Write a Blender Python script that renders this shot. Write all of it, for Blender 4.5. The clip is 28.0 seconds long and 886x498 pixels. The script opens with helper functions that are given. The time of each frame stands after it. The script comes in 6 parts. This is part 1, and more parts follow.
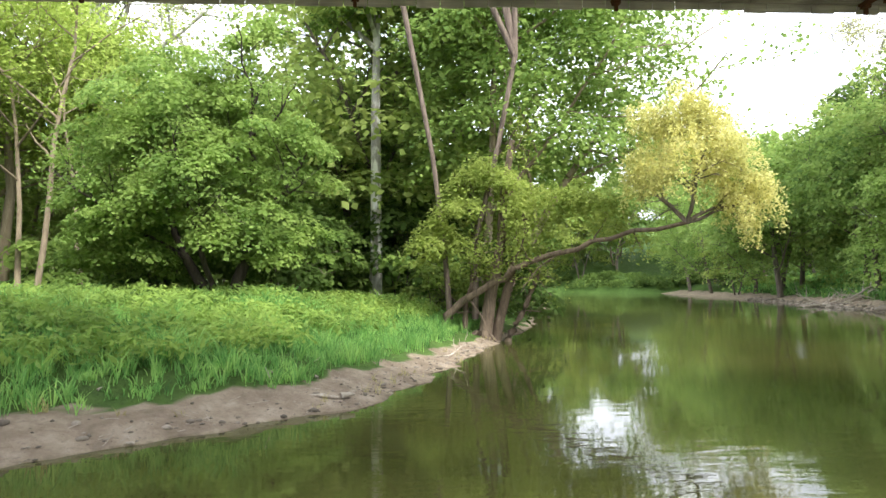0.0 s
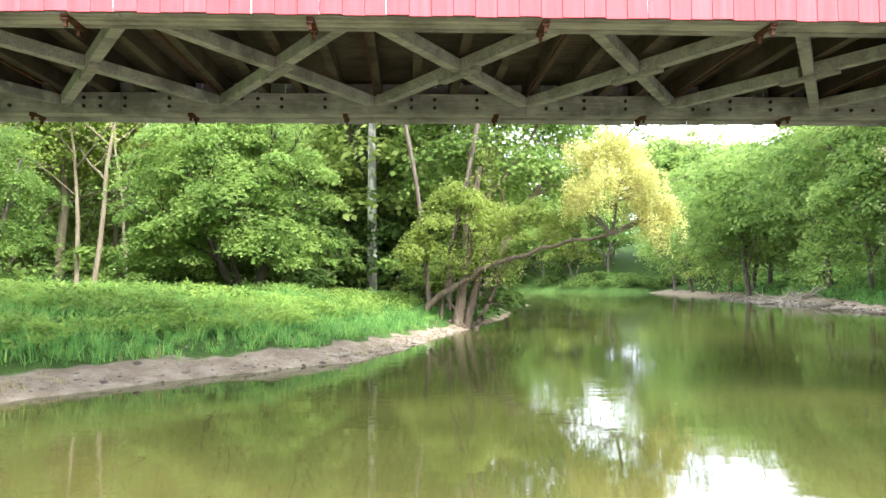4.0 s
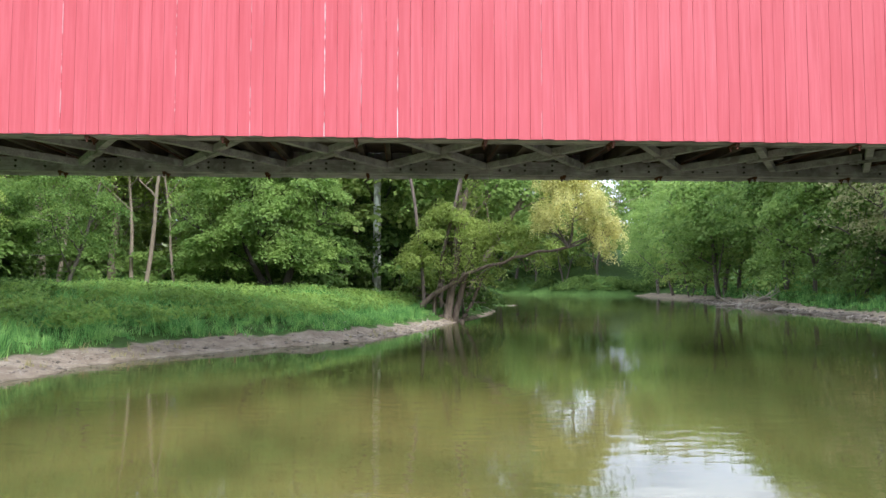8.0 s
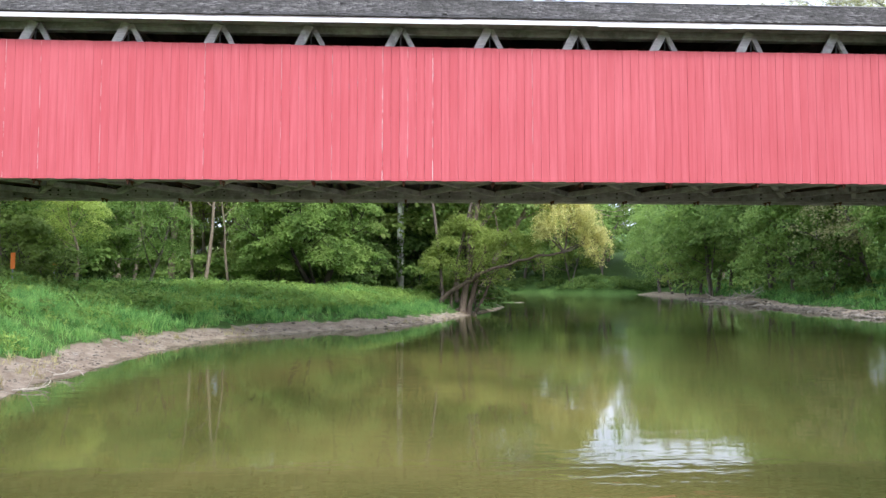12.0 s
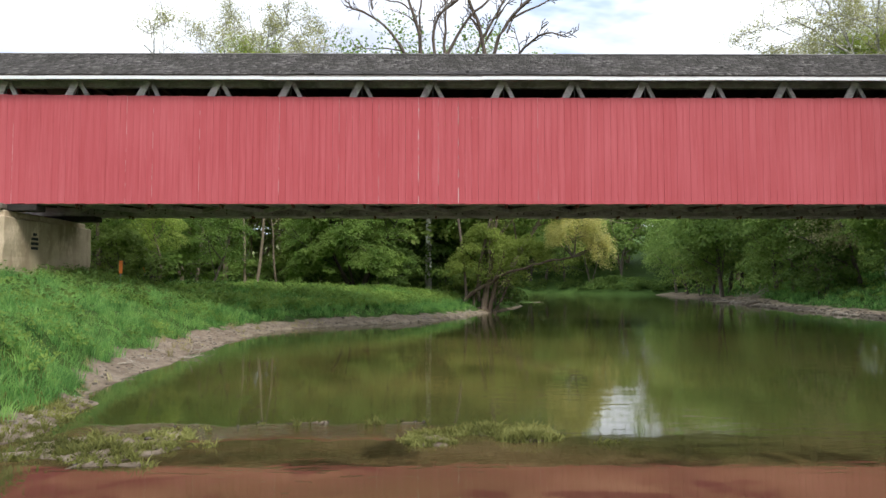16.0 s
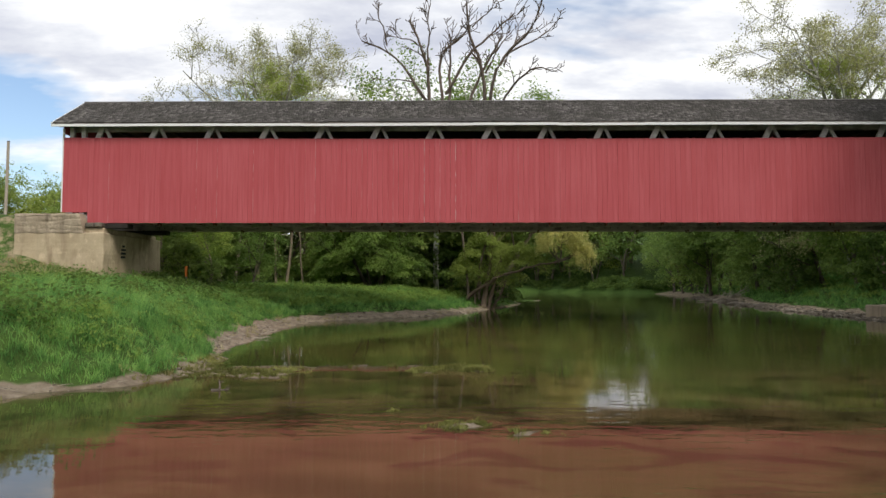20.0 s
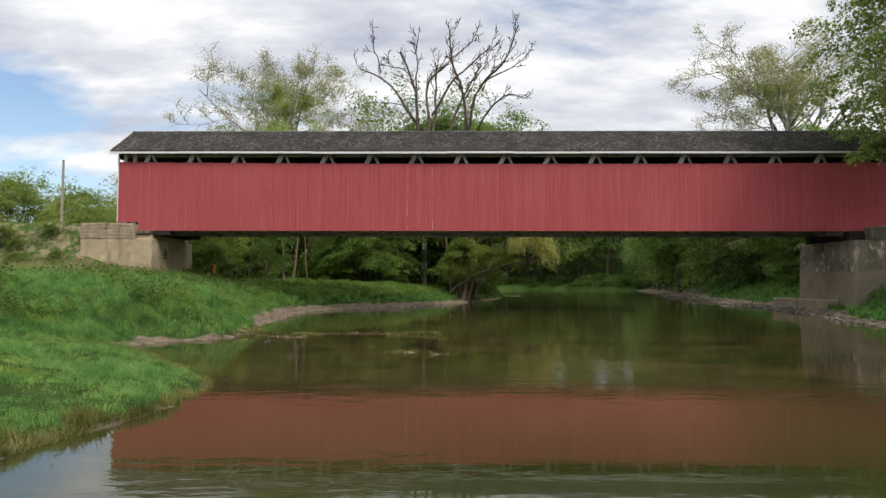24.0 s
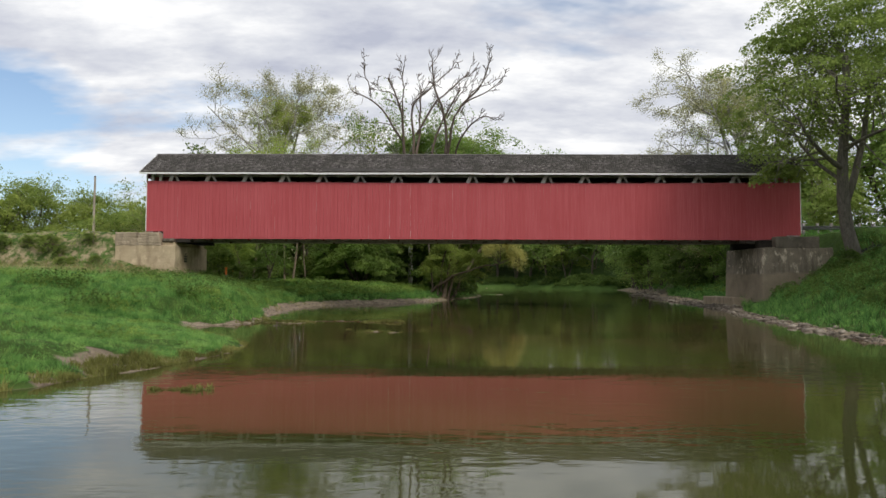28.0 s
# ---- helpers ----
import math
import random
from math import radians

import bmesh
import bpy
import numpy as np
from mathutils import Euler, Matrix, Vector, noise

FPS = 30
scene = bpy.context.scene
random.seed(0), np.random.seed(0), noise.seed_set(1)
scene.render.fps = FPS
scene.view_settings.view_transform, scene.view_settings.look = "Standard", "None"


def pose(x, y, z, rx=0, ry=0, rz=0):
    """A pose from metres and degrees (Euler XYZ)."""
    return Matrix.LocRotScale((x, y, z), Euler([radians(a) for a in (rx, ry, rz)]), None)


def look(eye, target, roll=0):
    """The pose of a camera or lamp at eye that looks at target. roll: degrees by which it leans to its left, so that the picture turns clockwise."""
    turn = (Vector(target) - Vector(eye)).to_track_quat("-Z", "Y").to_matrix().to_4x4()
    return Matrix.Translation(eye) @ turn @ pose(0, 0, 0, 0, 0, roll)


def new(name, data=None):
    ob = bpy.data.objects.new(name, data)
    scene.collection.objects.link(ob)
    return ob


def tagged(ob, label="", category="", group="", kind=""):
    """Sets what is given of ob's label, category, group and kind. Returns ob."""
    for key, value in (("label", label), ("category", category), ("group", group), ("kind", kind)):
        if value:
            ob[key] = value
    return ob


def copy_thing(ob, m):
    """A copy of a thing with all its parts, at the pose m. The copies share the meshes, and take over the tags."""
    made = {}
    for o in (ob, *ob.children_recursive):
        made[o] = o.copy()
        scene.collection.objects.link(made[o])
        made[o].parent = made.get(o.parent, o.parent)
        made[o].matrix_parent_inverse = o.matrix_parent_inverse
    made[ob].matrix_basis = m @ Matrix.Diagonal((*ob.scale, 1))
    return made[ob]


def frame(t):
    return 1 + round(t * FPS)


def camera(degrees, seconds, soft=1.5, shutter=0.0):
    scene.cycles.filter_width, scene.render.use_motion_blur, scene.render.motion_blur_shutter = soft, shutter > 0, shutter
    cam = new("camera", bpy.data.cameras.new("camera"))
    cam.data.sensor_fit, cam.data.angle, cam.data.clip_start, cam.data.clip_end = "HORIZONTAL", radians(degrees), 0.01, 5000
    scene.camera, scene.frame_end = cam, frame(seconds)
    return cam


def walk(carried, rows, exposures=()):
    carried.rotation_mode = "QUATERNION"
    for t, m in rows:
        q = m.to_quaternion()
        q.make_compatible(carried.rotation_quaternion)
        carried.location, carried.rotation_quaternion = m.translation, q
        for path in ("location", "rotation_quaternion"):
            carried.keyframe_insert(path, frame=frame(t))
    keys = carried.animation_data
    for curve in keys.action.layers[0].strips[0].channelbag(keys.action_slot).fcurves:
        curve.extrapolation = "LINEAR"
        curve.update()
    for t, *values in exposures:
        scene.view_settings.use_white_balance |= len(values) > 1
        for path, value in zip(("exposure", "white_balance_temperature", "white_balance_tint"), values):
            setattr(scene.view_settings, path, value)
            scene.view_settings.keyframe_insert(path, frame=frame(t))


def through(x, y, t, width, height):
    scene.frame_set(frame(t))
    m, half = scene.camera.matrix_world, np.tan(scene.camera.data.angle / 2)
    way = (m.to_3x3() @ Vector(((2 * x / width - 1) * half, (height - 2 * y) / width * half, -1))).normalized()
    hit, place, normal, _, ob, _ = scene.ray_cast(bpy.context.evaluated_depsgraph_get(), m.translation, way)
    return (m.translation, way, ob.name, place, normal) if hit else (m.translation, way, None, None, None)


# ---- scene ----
cam = camera(66.9, 28.0)
PATH = [
    (0, (0.25, -0.401, 1.851), (0.367, 1.593, 1.953), -0.5),
    (0.5, (0.315, -0.916, 1.846), (0.428, 1.079, 1.948), -0.5),
    (1, (0.378, -1.473, 1.841), (0.488, 0.521, 1.943), -0.51),
    (1.5, (0.43, -2.112, 1.836), (0.537, -0.118, 1.938), -0.52),
    (2, (0.489, -2.772, 1.831), (0.594, -0.777, 1.933), -0.52),
    (2.5, (0.575, -3.458, 1.822), (0.68, -1.463, 1.924), -0.43),
    (3, (0.671, -4.171, 1.807), (0.776, -2.177, 1.909), -0.44),
    (3.5, (0.76, -4.902, 1.792), (0.865, -2.907, 1.894), -0.44),
    (4, (0.838, -5.658, 1.78), (0.944, -3.664, 1.882), -0.45),
    (4.5, (0.9, -6.428, 1.784), (1.007, -4.433, 1.885), -0.42),
    (5, (0.941, -7.152, 1.802), (1.048, -5.158, 1.903), -0.32),
    (5.5, (0.958, -7.886, 1.816), (1.066, -5.891, 1.918), -0.24),
    (6, (0.953, -8.628, 1.823), (1.062, -6.633, 1.925), -0.16),
    (6.5, (0.93, -9.378, 1.821), (1.039, -7.384, 1.924), -0.08),
    (7, (0.895, -10.137, 1.807), (1.004, -8.142, 1.912), -0.03),
    (7.5, (0.849, -10.907, 1.789), (0.959, -8.913, 1.895), 0),
    (8, (0.798, -11.689, 1.77), (0.908, -9.695, 1.878), 0),
    (8.5, (0.738, -12.464, 1.737), (0.848, -10.47, 1.846), 0),
    (9, (0.671, -13.242, 1.72), (0.781, -11.248, 1.83), 0),
    (9.5, (0.595, -14.015, 1.72), (0.705, -12.02, 1.828), 0),
    (10, (0.51, -14.772, 1.733), (0.618, -12.777, 1.839), 0),
    (10.5, (0.417, -15.502, 1.739), (0.521, -13.506, 1.845), 0),
    (11, (0.321, -16.215, 1.742), (0.419, -14.22, 1.848), 0),
    (11.5, (0.229, -16.917, 1.737), (0.319, -14.922, 1.842), 0.08),
    (12, (0.146, -17.61, 1.722), (0.227, -15.614, 1.828), 0.05),
    (12.5, (0.081, -18.294, 1.712), (0.153, -16.298, 1.818), 0.03),
    (13, (0.029, -18.95, 1.699), (0.092, -16.954, 1.807), 0.02),
    (13.5, (-0.009, -19.577, 1.689), (0.044, -17.581, 1.798), 0.0),
    (14, (-0.035, -20.194, 1.688), (0.009, -18.198, 1.798), 0.0),
    (14.5, (-0.053, -20.8, 1.695), (-0.018, -18.804, 1.804), 0.0),
    (15, (-0.064, -21.407, 1.708), (-0.037, -19.41, 1.817), 0.0),
    (15.5, (-0.07, -22.022, 1.727), (-0.051, -20.025, 1.836), 0.0),
    (16, (-0.069, -22.653, 1.75), (-0.058, -20.656, 1.858), 0.0),
    (16.5, (-0.058, -23.306, 1.775), (-0.055, -21.309, 1.882), 0.0),
    (17, (-0.032, -23.993, 1.798), (-0.035, -21.996, 1.905), 0.0),
    (17.5, (0.012, -24.727, 1.818), (0.003, -22.73, 1.925), -0.1),
    (18, (0.075, -25.525, 1.835), (0.062, -23.528, 1.941), -0.1),
    (18.5, (0.154, -26.397, 1.847), (0.136, -24.399, 1.952), -0.1),
    (19, (0.244, -27.335, 1.853), (0.223, -25.338, 1.958), -0.1),
    (19.5, (0.34, -28.319, 1.853), (0.316, -26.322, 1.958), 0.0),
    (20, (0.44, -29.326, 1.849), (0.414, -27.329, 1.954), 0.0),
    (20.5, (0.543, -30.339, 1.843), (0.516, -28.342, 1.947), 0.0),
    (21, (0.655, -31.347, 1.833), (0.628, -29.35, 1.937), 0.1),
    (21.5, (0.783, -32.346, 1.819), (0.756, -30.349, 1.923), 0.1),
    (22, (0.931, -33.334, 1.803), (0.905, -31.337, 1.906), 0.1),
    (22.5, (1.101, -34.309, 1.787), (1.076, -32.312, 1.889), 0.1),
    (23, (1.289, -35.269, 1.771), (1.264, -33.271, 1.872), 0.1),
    (23.5, (1.488, -36.21, 1.756), (1.465, -34.213, 1.855), 0.1),
    (24, (1.692, -37.135, 1.746), (1.668, -35.137, 1.844), 0.1),
    (24.5, (1.889, -38.045, 1.748), (1.866, -36.048, 1.846), 0.1),
    (25, (2.073, -38.948, 1.763), (2.051, -36.951, 1.86), 0.1),
    (25.5, (2.245, -39.851, 1.789), (2.223, -37.853, 1.885), 0.2),
    (26, (2.415, -40.761, 1.82), (2.395, -38.763, 1.914), 0.2),
    (26.5, (2.601, -41.685, 1.848), (2.581, -39.687, 1.942), 0.2),
    (27, (2.813, -42.63, 1.865), (2.795, -40.632, 1.958), 0.2),
    (27.5, (3.063, -43.603, 1.861), (3.044, -41.605, 1.954), 0.2),
    (28, (3.354, -44.607, 1.831), (3.333, -42.609, 1.926), 0.2),
]
EXPOSURE = [(0.0, 2.38, 6250, 10), (1.0, 2.62, 6250, 10), (2.0, 2.92, 6200, 10), (3.0, 3.1, 6100, 10), (4.0, 3.0, 5950, 10), (4.5, 2.88, 5850, 10), (6.5, 2.15, 5620, 12), (8.0, 1.92, 5540, 13), (10.0, 1.87, 5540, 13), (12.0, 1.82, 5580, 13), (14.5, 1.36, 5820, 12), (16.0, 1.06, 6100, 10), (17.0, 0.88, 6350, 10), (18.0, 0.72, 6450, 10), (20.0, 0.52, 6500, 10), (24.0, 0.38, 6500, 10), (28.0, 0.33, 6500, 10)]
walk(cam, [(t, look(eye, target, roll)) for t, eye, target, roll in PATH], EXPOSURE)

# ---- sky and sun ----
SUN_ELEVATION, SUN_TURN = radians(47), radians(145)  # the sun stands behind the camera, towards its right


def build_world():
    world = bpy.data.worlds.new("sky")
    scene.world = world
    world.use_nodes = True
    nt = world.node_tree
    nt.nodes.clear()
    add = nt.nodes.new
    out, bg = add("ShaderNodeOutputWorld"), add("ShaderNodeBackground")
    sky = add("ShaderNodeTexSky")
    sky.sky_type, sky.sun_disc = "NISHITA", False
    sky.sun_elevation, sky.sun_rotation = SUN_ELEVATION, SUN_TURN
    co, sep = add("ShaderNodeTexCoord"), add("ShaderNodeSeparateXYZ")
    nt.links.new(co.outputs["Generated"], sep.inputs[0])
    up = add("ShaderNodeMath")
    up.operation = "ADD"
    up.inputs[1].default_value = 0.22
    nt.links.new(sep.outputs[2], up.inputs[0])
    up2 = add("ShaderNodeMath")
    up2.operation = "MAXIMUM"
    up2.inputs[1].default_value = 0.08
    nt.links.new(up.outputs[0], up2.inputs[0])
    flat = []
    for n in (0, 1):
        d = add("ShaderNodeMath")
        d.operation = "DIVIDE"
        nt.links.new(sep.outputs[n], d.inputs[0])
        nt.links.new(up2.outputs[0], d.inputs[1])
        flat.append(d)
    com = add("ShaderNodeCombineXYZ")
    nt.links.new(flat[0].outputs[0], com.inputs[0])
    nt.links.new(flat[1].outputs[0], com.inputs[1])
    mp = add("ShaderNodeMapping")
    mp.inputs["Location"].default_value = (3.1, 0.55, 0)
    mp.inputs["Rotation"].default_value = (0, 0, radians(-24))
    mp.inputs["Scale"].default_value = (1.0, 1.7, 1)
    nt.links.new(com.outputs[0], mp.inputs[0])

    def noise_node(scale, detail, rough):
        n = add("ShaderNodeTexNoise")
        n.inputs["Scale"].default_value, n.inputs["Detail"].default_value, n.inputs["Roughness"].default_value = scale, detail, rough
        nt.links.new(mp.outputs[0], n.inputs["Vector"])
        return n

    def ramp(src, *stops):
        r = add("ShaderNodeValToRGB")
        e = r.color_ramp.elements
        while len(e) < len(stops):
            e.new(0.5)
        for el, (p, c) in zip(e, stops):
            el.position, el.color = p, (*c, 1)
        nt.links.new(src, r.inputs[0])
        return r

    # a hole in the clouds low over the road
    dot = add("ShaderNodeVectorMath")
    dot.operation = "DOT_PRODUCT"
    dot.inputs[1].default_value = (-0.580, 0.800, 0.155)
    nt.links.new(co.outputs["Generated"], dot.inputs[0])
    hole = add("ShaderNodeMapRange")
    hole.inputs["From Min"].default_value, hole.inputs["From Max"].default_value = 0.986, 0.999
    hole.inputs["To Max"].default_value = 0.17
    nt.links.new(dot.outputs["Value"], hole.inputs[0])
    less = add("ShaderNodeMath")
    less.operation = "SUBTRACT"
    nt.links.new(noise_node(0.62, 6, 0.6).outputs[0], less.inputs[0])
    nt.links.new(hole.outputs[0], less.inputs[1])
    cover = ramp(less.outputs[0], (0.33, (0, 0, 0)), (0.43, (1, 1, 1)))
    tone = ramp(noise_node(2.1, 7, 0.58).outputs[0], (0.32, (0.41, 0.432, 0.515)), (0.48, (0.59, 0.606, 0.65)), (0.64, (0.85, 0.85, 0.845)))
    dim = add("ShaderNodeMix")
    dim.data_type, dim.blend_type = "RGBA", "MULTIPLY"
    dim.inputs[0].default_value = 1
    nt.links.new(sky.outputs[0], dim.inputs[6])
    dim.inputs[7].default_value = (0.115, 0.115, 0.115, 1)
    mix = add("ShaderNodeMix")
    mix.data_type = "RGBA"
    nt.links.new(cover.outputs[0], mix.inputs[0])
    nt.links.new(dim.outputs[2], mix.inputs[6])
    nt.links.new(tone.outputs[0], mix.inputs[7])
    nt.links.new(mix.outputs[2], bg.inputs[0])
    bg.inputs[1].default_value = 1.0
    nt.links.new(bg.outputs[0], out.inputs[0])


build_world()
sun_data = bpy.data.lights.new("sun", "SUN")
sun_data.energy, sun_data.angle, sun_data.color = 1.5, radians(14), (1.0, 0.95, 0.87)
sun = new("sun", sun_data)
SUN_FROM = Vector((0.50, -0.72, 0.95))
sun.matrix_world = look(tuple(SUN_FROM * 60), (0, 0, 0))

# ---- materials ----
class Nodes:
    """A small helper to wire a material."""

    def __init__(self, name, rough=0.8, metal=0.0, spec=0.3):
        self.mat = bpy.data.materials.new(name)
        self.mat.use_nodes = True
        self.nt = self.mat.node_tree
        self.bsdf = self.nt.nodes["Principled BSDF"]
        self.bsdf.inputs["Roughness"].default_value = rough
        self.bsdf.inputs["Metallic"].default_value = metal
        self.bsdf.inputs["Specular IOR Level"].default_value = spec

    def add(self, kind):
        return self.nt.nodes.new(kind)

    def link(self, a, b):
        self.nt.links.new(a, b)

    def coords(self, which="Object", scale=(1, 1, 1)):
        if which == "World":
            src = self.add("ShaderNodeNewGeometry").outputs["Position"]
        else:
            src = self.add("ShaderNodeTexCoord").outputs[which]
        m = self.add("ShaderNodeMapping")
        m.inputs["Scale"].default_value = scale
        self.link(src, m.inputs[0])
        return m.outputs[0]

    def noise(self, vec, scale, detail=4, rough=0.55, distort=0.0):
        n = self.add("ShaderNodeTexNoise")
        for k, v in (("Scale", scale), ("Detail", detail), ("Roughness", rough), ("Distortion", distort)):
            n.inputs[k].default_value = v
        self.link(vec, n.inputs["Vector"])
        return n.outputs[0]

    def ramp(self, fac, *stops):
        r = self.add("ShaderNodeValToRGB")
        e = r.color_ramp.elements
        while len(e) < len(stops):
            e.new(0.5)
        for el, (p, c) in zip(e, stops):
            el.position = p
            el.color = (*c, 1) if len(c) == 3 else c
        self.link(fac, r.inputs[0])
        return r.outputs[0]

    def mask(self, fac, lo, hi):
        m = self.add("ShaderNodeMapRange")
        m.inputs["From Min"].default_value, m.inputs["From Max"].default_value = lo, hi
        self.link(fac, m.inputs[0])
        return m.outputs[0]

    def math(self, op, a, b=0.0):
        m = self.add("ShaderNodeMath")
        m.operation = op
        for n, v in enumerate((a, b)):
            if isinstance(v, (int, float)):
                m.inputs[n].default_value = v
            else:
                self.link(v, m.inputs[n])
        return m.outputs[0]

    def mix(self, fac, a, b, blend="MIX"):
        m = self.add("ShaderNodeMix")
        m.data_type, m.blend_type = "RGBA", blend
        for i, v in ((0, fac), (6, a), (7, b)):
            if isinstance(v, (int, float)):
                m.inputs[i].default_value = v
            elif isinstance(v, tuple):
                m.inputs[i].default_value = (*v, 1)
            else:
                self.link(v, m.inputs[i])
        return m.outputs[2]

    def bump(self, height, strength=0.4, distance=0.02, normal=None):
        b = self.add("ShaderNodeBump")
        b.inputs["Strength"].default_value, b.inputs["Distance"].default_value = strength, distance
        self.link(height, b.inputs["Height"])
        if normal is not None:
            self.link(normal, b.inputs["Normal"])
        self.link(b.outputs[0], self.bsdf.inputs["Normal"])
        return b.outputs[0]

    def colour(self, c):
        if isinstance(c, tuple):
            self.bsdf.inputs["Base Color"].default_value = (*c, 1)
        else:
            self.link(c, self.bsdf.inputs["Base Color"])
        return self

    def random(self):
        return self.add("ShaderNodeObjectInfo").outputs["Random"]

    def island(self):
        return self.add("ShaderNodeNewGeometry").outputs["Random Per Island"]


def siding_material(name, worn):
    n = Nodes(name, 0.62, spec=0.25)
    world = n.coords("World", (1, 1, 1))
    streak = n.noise(n.coords("World", (9, 9, 0.35)), 1.6, 5, 0.6)
    fine = n.noise(n.coords("World", (60, 60, 2.5)), 1.0, 4, 0.6)
    blot = n.noise(world, 0.35, 3)
    c = n.ramp(streak, (0.25, (0.38, 0.063, 0.070)), (0.5, (0.432, 0.083, 0.092)), (0.75, (0.49, 0.113, 0.125)))
    c = n.mix(n.math("MULTIPLY", n.mask(blot, 0.45, 0.75), 0.35), c, (0.51, 0.117, 0.129))
    c = n.mix(n.math("MULTIPLY", n.random(), 0.30), c, (0.36, 0.045, 0.050))
    c = n.mix(n.mask(fine, 0.62, 0.80), c, (0.36, 0.045, 0.05))
    chips = n.math("MULTIPLY", n.mask(n.noise(n.coords("World", (70, 70, 1.1)), 1.0, 3, 0.7), 0.73, 0.77), n.mask(n.noise(world, 0.8, 2), 0.5, 0.6))
    c = n.mix(n.math("MULTIPLY", chips, 0.5), c, (0.75, 0.60, 0.57))
    if worn:
        sep = n.add("ShaderNodeSeparateXYZ")
        n.link(n.coords("Generated"), sep.inputs[0])
        edge = n.math("GREATER_THAN", sep.outputs[0], 0.95)
        gap = n.mask(n.noise(n.coords("World", (3, 3, 2.2)), 1.2, 5, 0.7), 0.47, 0.55)
        c = n.mix(n.math("MULTIPLY", n.math("MULTIPLY", edge, gap), worn), c, (0.78, 0.72, 0.70))
    n.colour(c)
    n.bump(n.math("ADD", fine, n.math("MULTIPLY", streak, 1.2)), 0.35, 0.006)
    return n.mat


def wood_material(name, dark, light, rough=0.85, axis=(1, 14, 14), moss=0.0, tone=0.25):
    n = Nodes(name, rough, spec=0.2)
    co = n.coords("Object", axis)
    grain = n.noise(co, 2.2, 7, 0.65, 0.4)
    blot = n.noise(n.coords("World"), 1.3, 4)
    c = n.ramp(grain, (0.3, dark), (0.7, light))
    mid = tuple(0.5 * (a + b) * 0.5 for a, b in zip(dark, light))
    c = n.mix(n.mask(blot, 0.46, 0.64), c, mid)
    c = n.mix(n.math("MULTIPLY", n.random(), tone), c, dark)
    if moss:
        c = n.mix(n.math("MULTIPLY", n.mask(n.noise(n.coords("World"), 5, 4), 0.5, 0.65), moss), c, (0.55, 0.55, 0.50))
    n.colour(c)
    n.bump(grain, 0.5, 0.01)
    return n.mat


def shingle_material():
    n = Nodes("weathered_shingle", 0.9, spec=0.15)
    r = n.ramp(n.island(), (0.0, (0.048, 0.043, 0.041)), (0.45, (0.090, 0.082, 0.078)), (0.85, (0.135, 0.125, 0.118)), (1.0, (0.22, 0.205, 0.19)))
    blot = n.noise(n.coords("World"), 0.9, 5)
    grain = n.noise(n.coords("World", (30, 3, 3)), 1.5, 5)
    c = n.mix(n.mask(blot, 0.4, 0.7), r, (0.06, 0.056, 0.05))
    c = n.mix(n.math("MULTIPLY", n.mask(n.noise(n.coords("World"), 3.0, 5), 0.58, 0.68), 0.5), c, (0.17, 0.16, 0.145))
    n.colour(c)
    n.bump(grain, 0.5, 0.01)
    return n.mat


def concrete_material(name, a, b, stain, peel=1.5, worn=0.35, foot=None):
    n = Nodes(name, 0.9, spec=0.2)
    w = n.coords("World")
    c = n.ramp(n.noise(w, 0.8, 6, 0.62), (0.3, a), (0.7, b))
    drip = n.noise(n.coords("World", (2.2, 2.2, 0.35)), 1.0, 5, 0.65)
    c = n.mix(n.mask(drip, 0.50, 0.72), c, stain)
    c = n.mix(n.math("MULTIPLY", n.mask(n.noise(n.coords("World", (1, 1, 0.6)), 2.1, 6, 0.72), 0.54, 0.63), worn), c, tuple(min(1, v * peel) for v in b))
    if foot:  # smooth tan below, stained above an uneven line
        sep = n.add("ShaderNodeSeparateXYZ")
        n.link(n.add("ShaderNodeNewGeometry").outputs["Position"], sep.inputs[0])
        line = n.math("ADD", sep.outputs[2], n.math("MULTIPLY", n.noise(n.coords("World", (1, 1, 0.4)), 0.8, 5, 0.65), -0.5))
        c = n.mix(n.mask(line, 2.24, 2.08), c, n.ramp(n.noise(w, 0.9, 6, 0.6), (0.3, foot[0]), (0.7, foot[1])))
    grit = n.noise(w, 26, 6, 0.7)
    c = n.mix(n.mask(grit, 0.55, 0.8), c, tuple(v * 0.6 for v in a))
    lines = n.add("ShaderNodeTexWave")
    lines.bands_direction = "Z"
    lines.inputs["Scale"].default_value, lines.inputs["Distortion"].default_value = 1.6, 1.0
    n.link(w, lines.inputs[0])
    n.colour(c)
    n.bump(n.math("ADD", grit, n.math("MULTIPLY", lines.outputs[1], 0.25)), 0.5, 0.02)
    return n.mat


